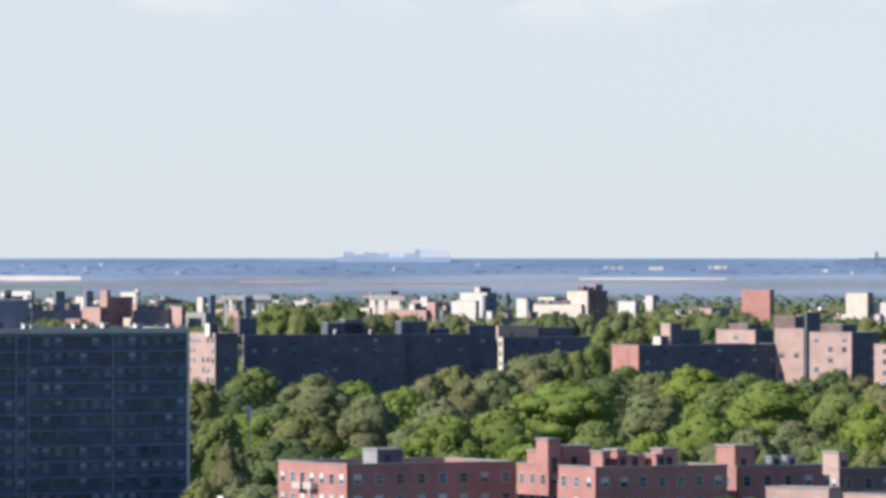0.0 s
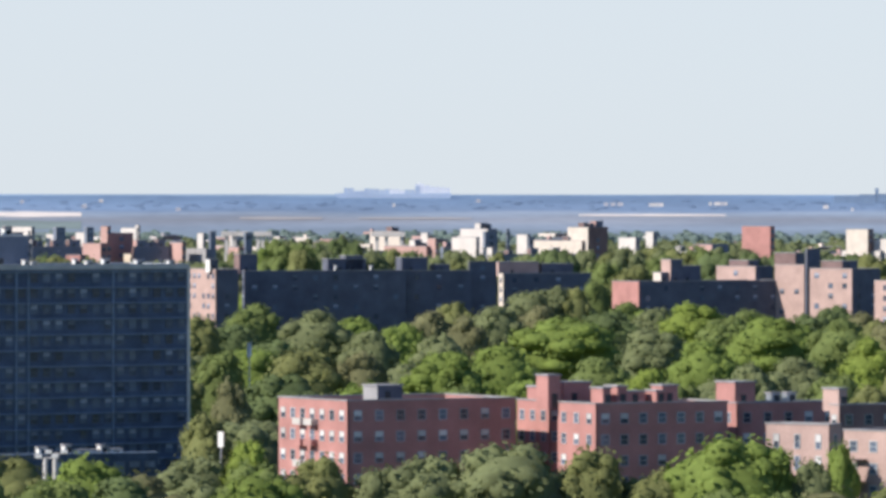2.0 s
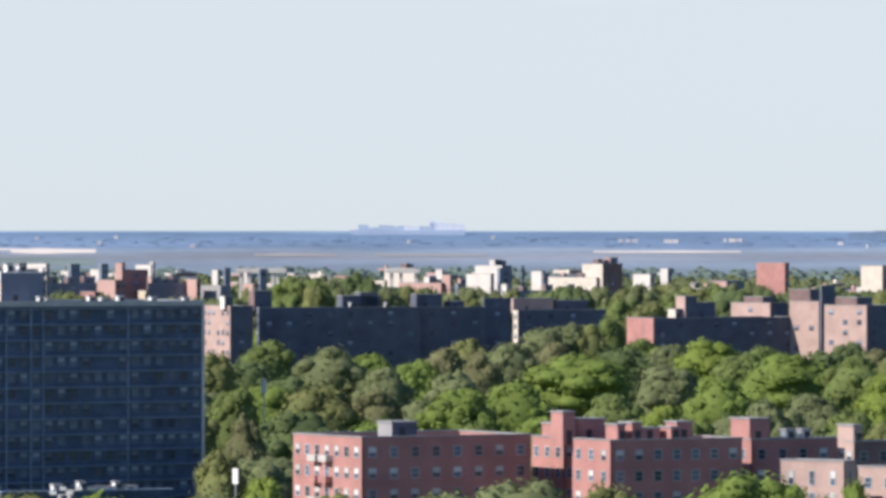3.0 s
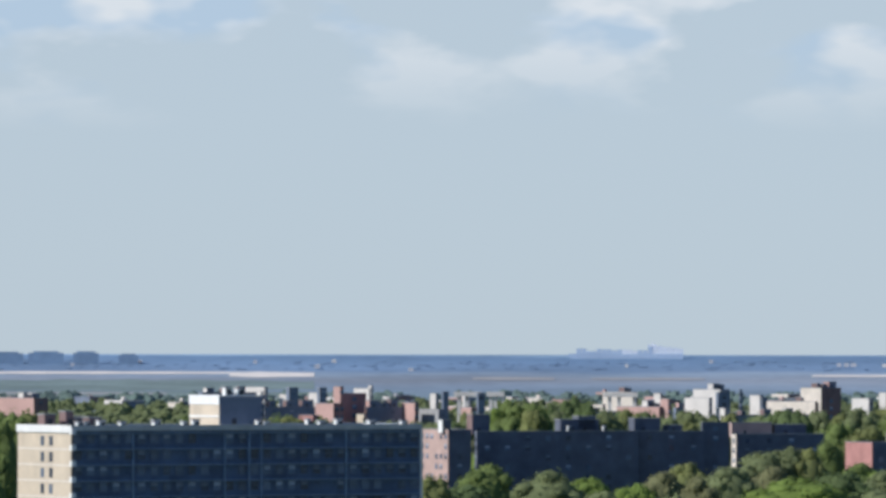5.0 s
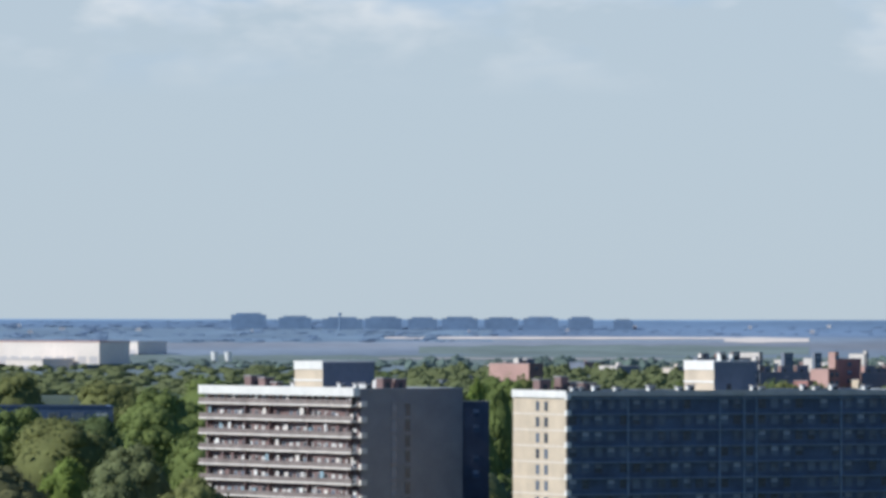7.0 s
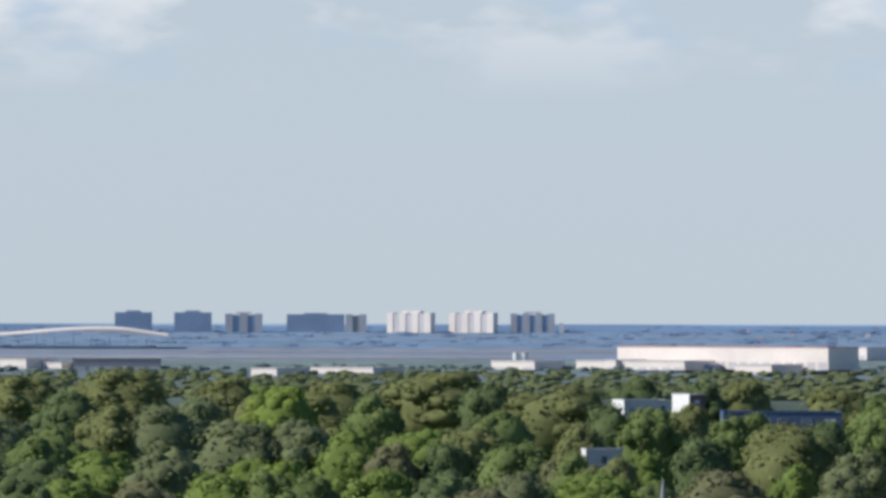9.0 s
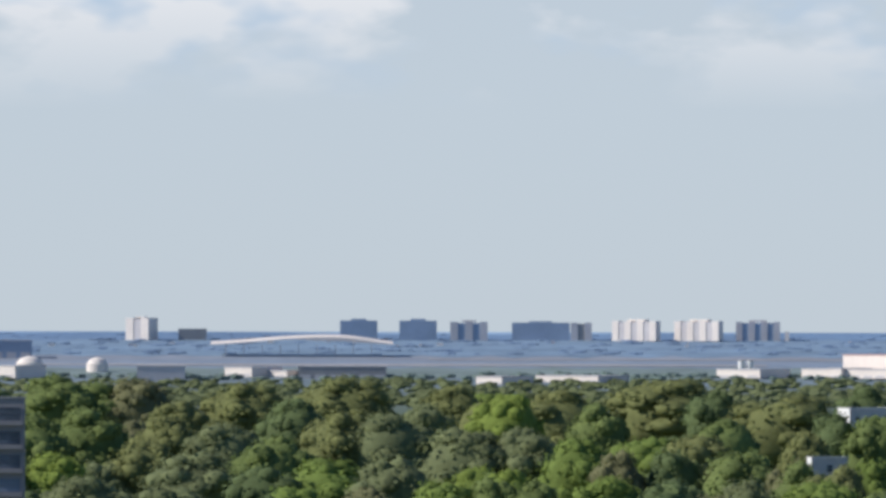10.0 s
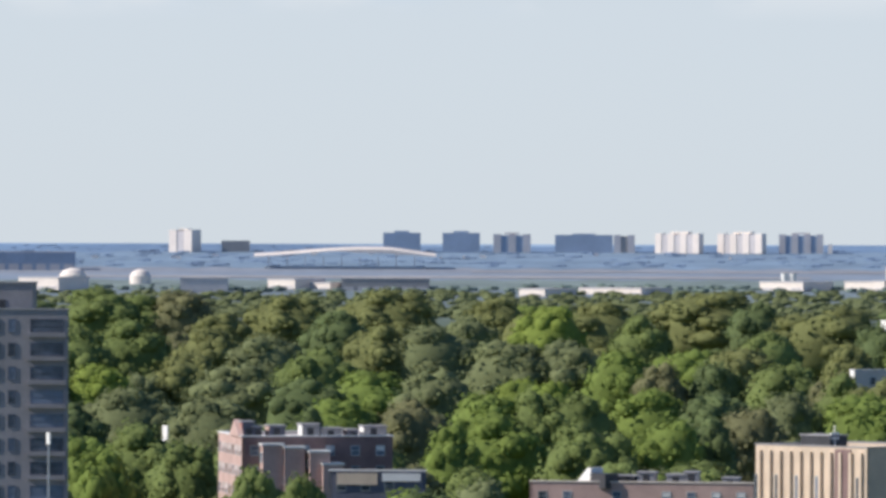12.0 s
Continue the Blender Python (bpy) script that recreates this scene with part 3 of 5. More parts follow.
# ---- the brick blocks beyond the park ----
def beyond_park():
    g = "blocks beyond the park"
    # dark: the shade of these fronts, put into their brick colour
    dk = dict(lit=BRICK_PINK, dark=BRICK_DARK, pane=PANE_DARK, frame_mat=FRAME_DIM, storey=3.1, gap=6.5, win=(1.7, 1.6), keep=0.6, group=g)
    lab = "long brick apartment block behind park trees, shade in its front colour"
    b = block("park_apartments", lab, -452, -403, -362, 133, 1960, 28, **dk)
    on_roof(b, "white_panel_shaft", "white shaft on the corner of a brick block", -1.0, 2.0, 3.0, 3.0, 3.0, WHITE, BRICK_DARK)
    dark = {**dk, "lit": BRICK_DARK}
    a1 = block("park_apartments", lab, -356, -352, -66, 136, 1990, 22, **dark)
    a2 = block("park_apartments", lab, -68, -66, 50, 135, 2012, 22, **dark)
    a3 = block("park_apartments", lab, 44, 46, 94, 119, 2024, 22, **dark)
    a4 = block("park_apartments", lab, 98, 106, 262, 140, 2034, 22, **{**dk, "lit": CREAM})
    for inf, x, w, h, lit in ((a1, 0.2, 6, 5.2, BRICK_BROWN), (a1, 30, 13, 3.6, BRICK_DARK), (a1, 36, 6, 4.6, BRICK_DARK), (a2, 0.5, 9, 4.0, BRICK_DARK), (a2, 12, 5, 1.8, BRICK_DARK),
                              (a4, 0.5, 14, 3.6, BRICK_PINK), (a4, 15.5, 11, 3.0, BRICK_BROWN)):
        on_roof(inf, "stair_bulkhead", "brick stair bulkhead on a block beyond the park", x, 5, w, 5, h, lit, BRICK_PINK if lit is BRICK_PINK else BRICK_DARK)
    for x in (31, 43):
        on_roof(a1, "roof_vent", "white vent on a dark block beyond the park", x, 1.2, 0.9, 0.9, 1.6, WHITE, WHITE, "roof vent")
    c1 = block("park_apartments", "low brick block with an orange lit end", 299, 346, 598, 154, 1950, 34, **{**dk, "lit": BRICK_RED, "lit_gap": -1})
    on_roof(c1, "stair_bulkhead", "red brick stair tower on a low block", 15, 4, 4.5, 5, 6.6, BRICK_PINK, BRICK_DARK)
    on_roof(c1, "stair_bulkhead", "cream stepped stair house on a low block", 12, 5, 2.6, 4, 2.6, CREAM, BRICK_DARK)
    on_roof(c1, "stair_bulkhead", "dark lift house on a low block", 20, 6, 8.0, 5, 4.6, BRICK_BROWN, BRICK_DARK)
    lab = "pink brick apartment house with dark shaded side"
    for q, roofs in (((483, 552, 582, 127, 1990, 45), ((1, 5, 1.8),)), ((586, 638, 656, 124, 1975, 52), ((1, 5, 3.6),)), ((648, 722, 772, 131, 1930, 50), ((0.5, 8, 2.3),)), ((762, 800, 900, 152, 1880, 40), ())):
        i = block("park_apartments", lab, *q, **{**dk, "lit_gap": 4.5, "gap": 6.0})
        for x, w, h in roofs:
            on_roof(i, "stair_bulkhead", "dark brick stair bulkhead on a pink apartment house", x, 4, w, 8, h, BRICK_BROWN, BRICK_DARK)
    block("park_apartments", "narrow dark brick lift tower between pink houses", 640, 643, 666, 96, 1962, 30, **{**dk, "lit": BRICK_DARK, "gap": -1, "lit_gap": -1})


beyond_park()


# ---- the left-hand side: grey block, terraces, yellow hall ----
def left_side():
    i = block("grey_apartments", "grey brick apartment block with wide dark windows", -4060, -3900, -3713, 118, 774, 14, lit=BRICK_GREY, dark=BRICK_GREY, storey=2.9, gap=-1, lit_gap=-1, cap=COPING)
    ob, c, l1, l2, top, a = i
    h = top - ob.location.z
    for k in range(12):
        z = h - 2.75 - k * 2.9
        for x, w in ((l2 - 4.6, 4.1), (l2 - 7.3, 0.95), (l2 - 9.2, 0.95), (l2 - 12.5, 2.4)):
            if x > 0.5:
                part("window", window_mesh(w, 1.65, PANE_DARK, FRAME_DIM), None, ob, m=Matrix.Translation((x + w / 2, -0.03, z)))
        boxpart("balcony", (l2 - 4.9, -0.55, z - 0.55, l2 - 0.2, 0.0, z - 0.05), BRICK_GREY, ob)
    on_roof(i, "penthouse", "grey penthouse set back on the roof", l2 - 10.6, 3, 6.0, 6, 3.2, BRICK_GREY, BRICK_GREY)
    # terrace with gables
    t = block("terrace", "red brick terrace with projecting bays and patched roofs", -3446, -3405, -3138, 342, 925, 26, lit=BRICK_PINK, dark=BRICK_BROWN, storey=3.0, gap=3.4, lit_gap=2.8, category="terraced houses", roof=FAR_WHITE, parapet=0.25, cap=WHITE)
    for x, w, hh, mt in ((0.02, 1.8, 2.0, BRICK_RED), (0.09, 1.4, 1.3, BRICK_PINK), (0.20, 2.4, 1.4, BRICK_PINK), (0.42, 2.6, 1.6, WHITE), (0.55, 3.0, 1.0, WHITE), (0.72, 1.6, 0.8, BRICK_PINK), (0.83, 3.4, 1.3, WHITE)):
        on_roof(t, "roof_house", "brick and white roof house on the terrace", t[3] * x, 3, w, 4, hh, mt, BRICK_DARK if mt is not WHITE else COPING)
    ob, c, l1, l2, top, a = t
    h = top - ob.location.z
    for x, out, drop in ((0.12, 2.6, 1.2), (0.26, 3.2, 1.6), (0.42, 4.2, 2.2), (0.50, 5.2, 4.0)):
        boxpart("bay", (l2 * x, -out, 0, l2 * x + 3.0, 0.0, h - drop), BRICK_PINK, ob)
        boxpart("bay_roof", (l2 * x - 0.2, -out - 0.2, h - drop, l2 * x + 3.2, 0.0, h - drop + 0.3), WHITE, ob)
        for k in range(4):
            for y in (0.3, 0.7):
                part("window", window_mesh(0.8, 1.5, PANE_DARK, FRAME), None, ob, m=Matrix.Translation((l2 * x - 0.05, -out * y, h - drop - 2.5 - 3.0 * k)) @ pose(0, 0, 0, 0, 0, -90))
    bm = bmesh.new()
    ridge = [bm.verts.new(p) for p in ((-0.3, l1 * 0.05, h), (-0.3, l1 * 0.45, h), (-0.3, l1 * 0.25, h + 2.4), (0.5, l1 * 0.05, h), (0.5, l1 * 0.45, h), (0.5, l1 * 0.25, h + 2.4))]
    for f in ((0, 2, 1), (3, 4, 5), (0, 3, 5, 2), (2, 5, 4, 1), (1, 4, 3, 0)):
        bm.faces.new([ridge[k] for k in f])
    part("gable", bm, BRICK_PINK, ob)
    t2 = block("terrace", "low brick terrace with pale fascia", -3255, -3250, -3080, 402, 890, 12, lit=BRICK_YELLOW, dark=BRICK_DARK, storey=3.0, gap=3.0, lit_gap=-1, category="terraced houses", roof=ROOF_PALE, cap=WHITE)
    boxpart("fascia", (t2[3] * 0.08, -0.25, t2[4] - t2[0].location.z - 1.9, t2[3] * 0.5, -0.02, t2[4] - t2[0].location.z - 0.3), BRICK_YELLOW, t2[0], "yellow painted fascia board")
    boxpart("fascia", (t2[3] * 0.55, -0.25, t2[4] - t2[0].location.z - 1.4, t2[3] * 0.95, -0.02, t2[4] - t2[0].location.z - 0.3), WHITE, t2[0], "white painted fascia board")
    p = block("pink_house", "long pink brick house with pale parapet and roof sheds", -2909, -2895, -2500, 420, 935, 6, lit=BRICK_PINK, dark=BRICK_PINK, storey=3.0, gap=3.2, lit_gap=-1, category="row house", cap=CREAM, roof=ROOF_PALE)
    for x, w, hh, mt in ((0.36, 3.4, 0.8, STEEL), (0.47, 2.6, 1.3, WHITE), (0.60, 3.0, 1.0, BRICK_PINK), (0.68, 2.0, 1.4, COPING), (0.85, 2.4, 0.6, WHITE)):
        on_roof(p, "roof_shed", "small roof shed on a pink brick house", p[3] * x, 3, w, 3, hh, mt, DARKMETAL if mt is STEEL else COPING)
    # sloping white skylight on the pink house
    ob = new("skylight")
    ob.matrix_basis = pose(p[1].x, p[1].y, p[4] - 0.9, 0, 0, p[5]) @ Matrix.Translation((p[3] * 0.17, 4.0, 0)) @ pose(0, 0, 0, 0, 0, -40)
    tagged(ob, "sloping white skylight shed on a pink roof", "skylight")
    bm = bmesh.new()
    vs = [bm.verts.new(q) for q in ((0, 0, 0), (4.2, 0, 0), (4.2, 2.5, 0), (0, 2.5, 0), (3.6, 0, 3.0), (4.2, 0, 3.0), (4.2, 2.5, 3.0), (3.6, 2.5, 3.0))]
    for f in ((0, 3, 2, 1), (0, 1, 5, 4), (1, 2, 6, 5), (2, 3, 7, 6), (3, 0, 4, 7), (4, 5, 6, 7)):
        bm.faces.new([vs[k] for k in f])
    part("body", bm, WHITE, ob)
    bm = bmesh.new()
    box(bm, 4.2, -0.1, 0, 7.5, 2.5, 2.2)
    part("housing", bm, DARKMETAL, ob)
    y = block("yellow_hall", "yellow brick hall with tall piers and a shade-brown strip", -2496, -2300, -2150, 358, 960, 60, lit=BRICK_YELLOW, dark=BRICK_YELLOW, storey=4.0, gap=-1, lit_gap=-1, category="hall", cap=COPING)
    ob, c, l1, l2, top, a = y
    h = top - ob.location.z
    for k in range(11):
        s = l1 * (k + 0.5) / 11
        boxpart("pier", (-0.45, s - 0.25, 0, -0.02, s + 0.25, h - 0.8), BRICK_YELLOW, ob)
        if k % 2 == 0:
            part("window", window_mesh(0.9, 5.0, PANE_DARK, FRAME), None, ob, m=Matrix.Translation((-0.05, s + 0.7, h - 9.5)) @ pose(0, 0, 0, 0, 0, -90))
    # flat brown strip on the wall, painted as the shade of a niche
    boxpart("recess", (-0.2, 3.2, 0, -0.02, 6.4, h - 0.3), BRICK_BROWN, ob)
    on_roof(y, "plant_house", "dark plant house on the yellow hall", 0.5, 8, 4.0, 6, 1.6, DARKMETAL, DARKMETAL)
    m = new("antenna")
    m.matrix_basis = pose(c.x, c.y, top - 0.9, 0, 0, a) @ Matrix.Translation((1.6, l1 * 0.35, 0))
    tagged(m, "pale antenna post with small dishes on the hall roof", "antenna")
    bm = bmesh.new()
    tube(bm, 0, 0, 0, 4.2, 0.14, 0.1, 8)
    part("post", bm, WHITE, m)
    for q in (2.0, 2.7):
        bm = bmesh.new()
        box(bm, -0.9, -0.15, q, 0.9, 0.1, q + 0.35)
        part("arm", bm, WHITE, m)
    block("blue_house", "low house with a blue painted parapet", -3729, -3722, -3620, 430, 960, 12, lit=PANEL_BLUE, dark=PANEL_BLUE, storey=3.0, gap=3.0, lit_gap=-1, category="house", cap=PANEL_BLUE)
    block("brick_house", "low red brick house with white trim", -3790, -3770, -3728, 437, 970, 30, lit=BRICK_PINK, dark=BRICK_BROWN, storey=3.0, gap=3.0, lit_gap=3.0, category="house", cap=WHITE)
    block("depot", "long low blue shed among the trees", -2085, -2080, -1870, 156, 1420, 12, lit=BLUE_SHED, dark=BLUE_SHED, storey=3.2, gap=5.0, win=(2.4, 1.2), lit_gap=-1, category="shed", cap=BLUE_SHED)


def park_houses():
    for u0, uc, u1, v, d, lit, dark in ((-2276, -2255, -2172, 134, 1500, WHITE, FAR_WHITE), (-2170, -2140, -2112, 124, 1510, WHITE, BRICK_BROWN), (-2330, -2322, -2258, 221, 1225, WHITE, FAR_WHITE),
                                        (-1240, -1218, -1196, 212, 1420, BRICK_PINK, BRICK_BROWN)):
        block("park_house", "small pale house among park trees", u0, uc, u1, v, d, 40, lit=lit, dark=dark, storey=3.0, gap=3.5, lit_gap=-1, category="house", cap=WHITE, roof=ROOF_PALE)


BLUE_SHED = material("blue_shed_cladding", (0.09, 0.13, 0.22), 0.7, 0.25, 0.1, 1.0)
left_side()
park_houses()


# ---- posts, spire ----
def post_lamp(u, v, d):
    x, y = spot(u, d)
    ob = new("street_lamp")
    ob.location = (x, y, 0)
    tagged(ob, "tall pale light mast with two heads", "street lamp")
    z = high(v, d)
    bm = bmesh.new()
    tube(bm, 0, 0, 0, z, 0.45, 0.32, 10)
    part("pole", bm, CONCRETE, ob)
    bm = bmesh.new()
    box(bm, -1.3, -0.08, z - 0.1, 1.6, 0.08, z + 0.08)
    part("arm", bm, CONCRETE, ob)
    for s in (-1.0, 1.2):
        boxpart("lamp_head", (s - 0.4, -0.3, z + 0.0, s + 0.5, 0.3, z + 0.45), WHITE, ob)
    return ob


post_lamp(-703, 466, 840)
post_lamp(-686, 458, 870)


def spire(u, v, d):
    x, y = spot(u, d)
    ob = new("church_spire")
    ob.location = (x, y, lie(x, y))
    tagged(ob, "slender pale church spire among the trees", "church")
    z = high(v, d) - lie(x, y)
    bm = bmesh.new()
    box(bm, -1.4, -1.4, 0, 1.4, 1.4, z - 9)
    part("tower", bm, CONCRETE, ob)
    bm = bmesh.new()
    tube(bm, 0, 0, z - 9, z, 1.2, 0.12, 8)
    part("steeple", bm, COPING, ob)


spire(-2186, 272, 1150)


def white_post(u, v, d, w=0.9, h=2.6, label="white sign board on a post among trees"):
    x, y = spot(u, d)
    ob = new("sign_board")
    ob.matrix_basis = pose(x, y, lie(x, y), 0, 0, -40)
    tagged(ob, label, "sign")
    z = high(v, d) - lie(x, y)
    bm = bmesh.new()
    tube(bm, 0, 0, 0, z - h, 0.15, 0.12, 8)
    part("post", bm, STEEL, ob)
    boxpart("board", (-w / 2, -0.12, z - h, w / 2, 0.12, z), WHITE, ob)


white_post(-343, 262, 1150)
white_post(-3540, 322, 1080, 1.6, 2.6)
white_post(-3746, 335, 760, 0.7, 1.4)
white_post(-393, 420, 900, 1.0, 2.2)


# ---- trees ----
def crown_arrays(seed, quads, lobes, subdiv):
    """A crown 1 wide and about 1 high, its foot at z = 0: lobes with a knobbly core and a skin of leaf clumps. Returns vertices and faces."""
    rng = np.random.default_rng(seed)
    verts, faces, base = [], [], 0
    centres = [(np.array((0, 0, 0.54)), np.array((0.41, 0.41, 0.38)))]
    for k in range(lobes):
        a, e = k * 2.4 + rng.uniform(-0.5, 0.5), rng.uniform(-0.7, 1.35)
        out = rng.uniform(0.26, 0.36) * math.cos(max(e, 0.0))
        c = np.array((out * math.cos(a), out * math.sin(a), 0.54 + rng.uniform(0.28, 0.36) * math.sin(e)))
        centres.append((c, np.array((1, 1, 0.85)) * rng.uniform(0.09, 0.175)))
    for k, (c, r) in enumerate(centres):
        bm = bmesh.new()
        bmesh.ops.create_icosphere(bm, subdivisions=subdiv + (k == 0), radius=1.0)
        for v in bm.verts:
            if k == 0 and v.co.z < 0:
                # the crown hangs straight down below its widest ring
                flat = max(math.hypot(v.co.x, v.co.y), 0.35)
                v.co.x, v.co.y, v.co.z = v.co.x / flat, v.co.y / flat, v.co.z * 1.3
            v.co *= 0.95 + 0.22 * noise.noise(Vector(v.co) * 1.9 + Vector((seed * 3.1, k * 7.7, 0))) + 0.08 * noise.noise(Vector(v.co) * 5.1 + Vector((k * 2.3, seed, 4)))
        p = np.array([v.co for v in bm.verts]) * r + c
        bm.verts.index_update()
        faces += [[v.index + base for v in q.verts] for q in bm.faces]
        bm.free()
        verts.append(p)
        base += len(p)
    size = np.array([r[0] ** 2 for c, r in centres])
    size[0] *= 0.5
    size /= size.sum()
    for k in range(quads):
        c, r = centres[rng.choice(len(centres), p=size)]
        d = rng.normal(size=3)
        d[2] = abs(d[2]) - 0.3
        d /= np.linalg.norm(d)
        p = c + d * r * rng.uniform(0.98, 1.20)
        nrm = d + np.array((0, 0, 0.35)) + rng.normal(size=3) * 0.34
        nrm /= np.linalg.norm(nrm)
        t = np.cross(nrm, rng.normal(size=3))
        t /= np.linalg.norm(t)
        b = np.cross(nrm, t)
        s = rng.uniform(0.009, 0.022)
        verts.append(np.array((p - t * s - b * s * 0.7, p + t * s * 0.8 - b * s, p + t * s + b * s * 0.8, p - t * s * 0.7 + b * s)))
        faces.append([base, base + 1, base + 2, base + 3])
        base += 4
    return np.concatenate(verts), faces


NEAR_CROWNS = [crown_arrays(s, 1100, 34, 1) for s in range(6)]
FAR_CROWNS = [crown_arrays(20 + s, 600, 26, 1) for s in range(6)]


def trunk_mesh():
    bm = bmesh.new()
    tube(bm, 0, 0, 0, 0.62, 0.035, 0.016, 8)
    for k in range(5):
        a = k * 1.3
        low = [bm.verts.new((0.02 * math.cos(j * 2.1), 0.02 * math.sin(j * 2.1), 0.30 + 0.04 * k)) for j in range(3)]
        tip = bm.verts.new((0.27 * math.cos(a), 0.27 * math.sin(a), 0.58 + 0.05 * k))
        for j in range(3):
            bm.faces.new((low[j], low[(j + 1) % 3], tip))
    return mesh("trunk", bm, BARK)


TRUNK = trunk_mesh()
CROWN_MESHES = {}


def tree(x, y, z, w, h, kind, colour, turn):
    key = (kind, colour)
    if key not in CROWN_MESHES:
        me = bpy.data.meshes.new("crown")
        v, f = NEAR_CROWNS[kind]
        me.from_pydata([tuple(p) for p in v], [], f)
        me.materials.append(LEAVES[colour])
        me.shade_smooth()
        CROWN_MESHES[key] = me
    ob = new("tree")
    ob.matrix_basis = pose(x, y, z, 0, 0, turn) @ Matrix.Diagonal((w, w, h, 1))
    tagged(ob, TREE_LABELS[colour], "tree", "park trees")
    part("trunk", TRUNK, None, ob)
    part("crown", CROWN_MESHES[key], None, ob)


TREE_LABELS = ("broad park tree in fresh green leaf", "full green broadleaf park tree", "olive-green park tree in young leaf", "dark green dense park tree",
               "dusty grey-green park tree", "brownish half-bare park tree in bud", "bright lime-green park tree in new leaf")
PICK = (0, 0, 0, 1, 1, 1, 2, 2, 2, 3, 3, 4, 4, 4, 5, 6)

# how high the woods may stand before what shows behind them: bearings, from where on, least drop of the tops
OPEN_EAST = [(-1720, -1200, 1130, 470), (-1205, -1150, 1120, 175), (-1165, -448, 1120, 452), (-300, 130, 892, 446), (128, 520, 892, 430), (500, 720, 890, 436), (680, 1000, 890, 470),
             (-470, -330, 1950, 184), (-360, -60, 1990, 208), (-60, 95, 1990, 222), (90, 290, 2030, 172), (290, 480, 1950, 190), (480, 700, 1950, 205), (640, 1000, 1900, 200),
             (-1245, -1190, 1410, 240), (-460, -290, 1100, 330), (-380, 1000, 2700, 118)]
OPEN_WEST = [(-3460, -3060, 930, 425), (-3060, -2900, 940, 330), (-2920, -2490, 940, 458), (-2500, -2150, 965, 480), (-4100, -3700, 790, 452), (-3740, -3600, 965, 450),
             (-2100, -1850, 1410, 168), (-2290, -2130, 1490, 132), (-2340, -2150, 1210, 222), (-2210, -2160, 1140, 330)]

# crowns that stand out: bearing, drop of the top, breadth, leaf colour
RIDGE_BACK = ((-3644, 73, 190, 1), (-3514, 83, 150, 5), (-3324, 88, 160, 2), (-3144, 78, 190, 2), (-3234, 113, 130, 3), (-2954, 90, 135, 2), (-2774, 101, 190, 2), (-2574, 78, 230, 2), (-2494, 98, 110, 3), (-2364, 105, 210, 2),
              (-2044, 93, 120, 2), (-1878, 104, 150, 2), (-1790, 122, 140, 1), (-2228, 94, 120, 3), (-2118, 96, 110, 3), (-1700, 104, 150, 1), (-1600, 98, 150, 3), (-3780, 92, 150, 3))
RIDGE_MIDDLE = ((-3694, 148, 150, 1), (-3604, 133, 160, 1), (-3464, 143, 130, 2), (-3364, 158, 160, 4), (-3074, 138, 180, 4), (-3154, 138, 150, 2), (-3274, 178, 150, 1), (-2834, 163, 160, 4), (-2934, 163, 180, 4),
                (-2734, 182, 145, 0), (-2664, 208, 110, 5), (-2569, 206, 120, 3), (-2444, 207, 180, 1), (-2354, 220, 100, 5), (-1958, 176, 190, 2), (-2118, 196, 130, 3), (-1798, 151, 130, 1), (-2434, 256, 130, 4),
                (-1838, 221, 150, 4), (-2030, 150, 110, 1), (-1700, 190, 160, 1), (-1560, 180, 160, 2))
RIDGE_FRONT = ((-3654, 208, 150, 6), (-3504, 188, 160, 2), (-3174, 218, 200, 0), (-3414, 213, 200, 4), (-3604, 248, 200, 4), (-3454, 268, 200, 4), (-3234, 268, 180, 0), (-3114, 268, 150, 5), (-3284, 288, 90, 3),
               (-2814, 258, 150, 1), (-2974, 258, 170, 0), (-2884, 258, 140, 1), (-2684, 248, 170, 0), (-2218, 221, 120, 0), (-2308, 256, 150, 0), (-2078, 251, 190, 5), (-1948, 241, 100, 0), (-1868, 261, 130, 4), (-1728, 271, 130, 2))
RIDGE_FOOT = ((-3584, 318, 180, 1), (-3504, 348, 150, 1), (-3654, 358, 140, 0), (-3384, 388, 130, 1), (-2644, 303, 150, 0), (-2954, 298, 190, 0), (-2794, 308, 170, 1), (-2504, 283, 160, 5), (-2584, 298, 120, 3), (-2304, 258, 190, 0),
              (-3034, 318, 120, 0), (-3760, 380, 130, 4), (-1960, 330, 170, 1), (-2120, 340, 150, 2), (-1800, 350, 160, 1), (-2980, 410, 150, 4), (-3300, 405, 110, 1))
PARK_BACK = ((-336, 189, 100, 1), (-434, 212, 90, 2), (-226, 204, 140, 4), (-76, 224, 110, 0), (-26, 204, 80, 5), (94, 194, 110, 4), (174, 192, 90, 5), (214, 212, 200, 0), (294, 204, 130, 3), (374, 232, 140, 4), (444, 192, 140, 6),
             (584, 212, 170, 0), (704, 218, 130, 1), (754, 250, 110, 6), (40, 214, 90, 5), (-130, 236, 110, 4), (500, 210, 110, 1), (650, 206, 100, 3))
PARK_FRONT = ((-396, 272, 110, 1), (-246, 272, 170, 2), (-146, 272, 110, 5), (-286, 312, 170, 3), (4, 272, 160, 0), (104, 262, 150, 0), (464, 252, 130, 0), (624, 282, 130, 4), (364, 302, 110, 6), (414, 322, 120, 1), (144, 322, 150, 0),
              (274, 282, 130, 1), (554, 292, 120, 4), (694, 312, 130, 1), (-146, 332, 150, 0), (-376, 330, 90, 5), (-420, 380, 110, 2), (30, 336, 130, 1), (240, 330, 120, 4), (760, 330, 120, 2))
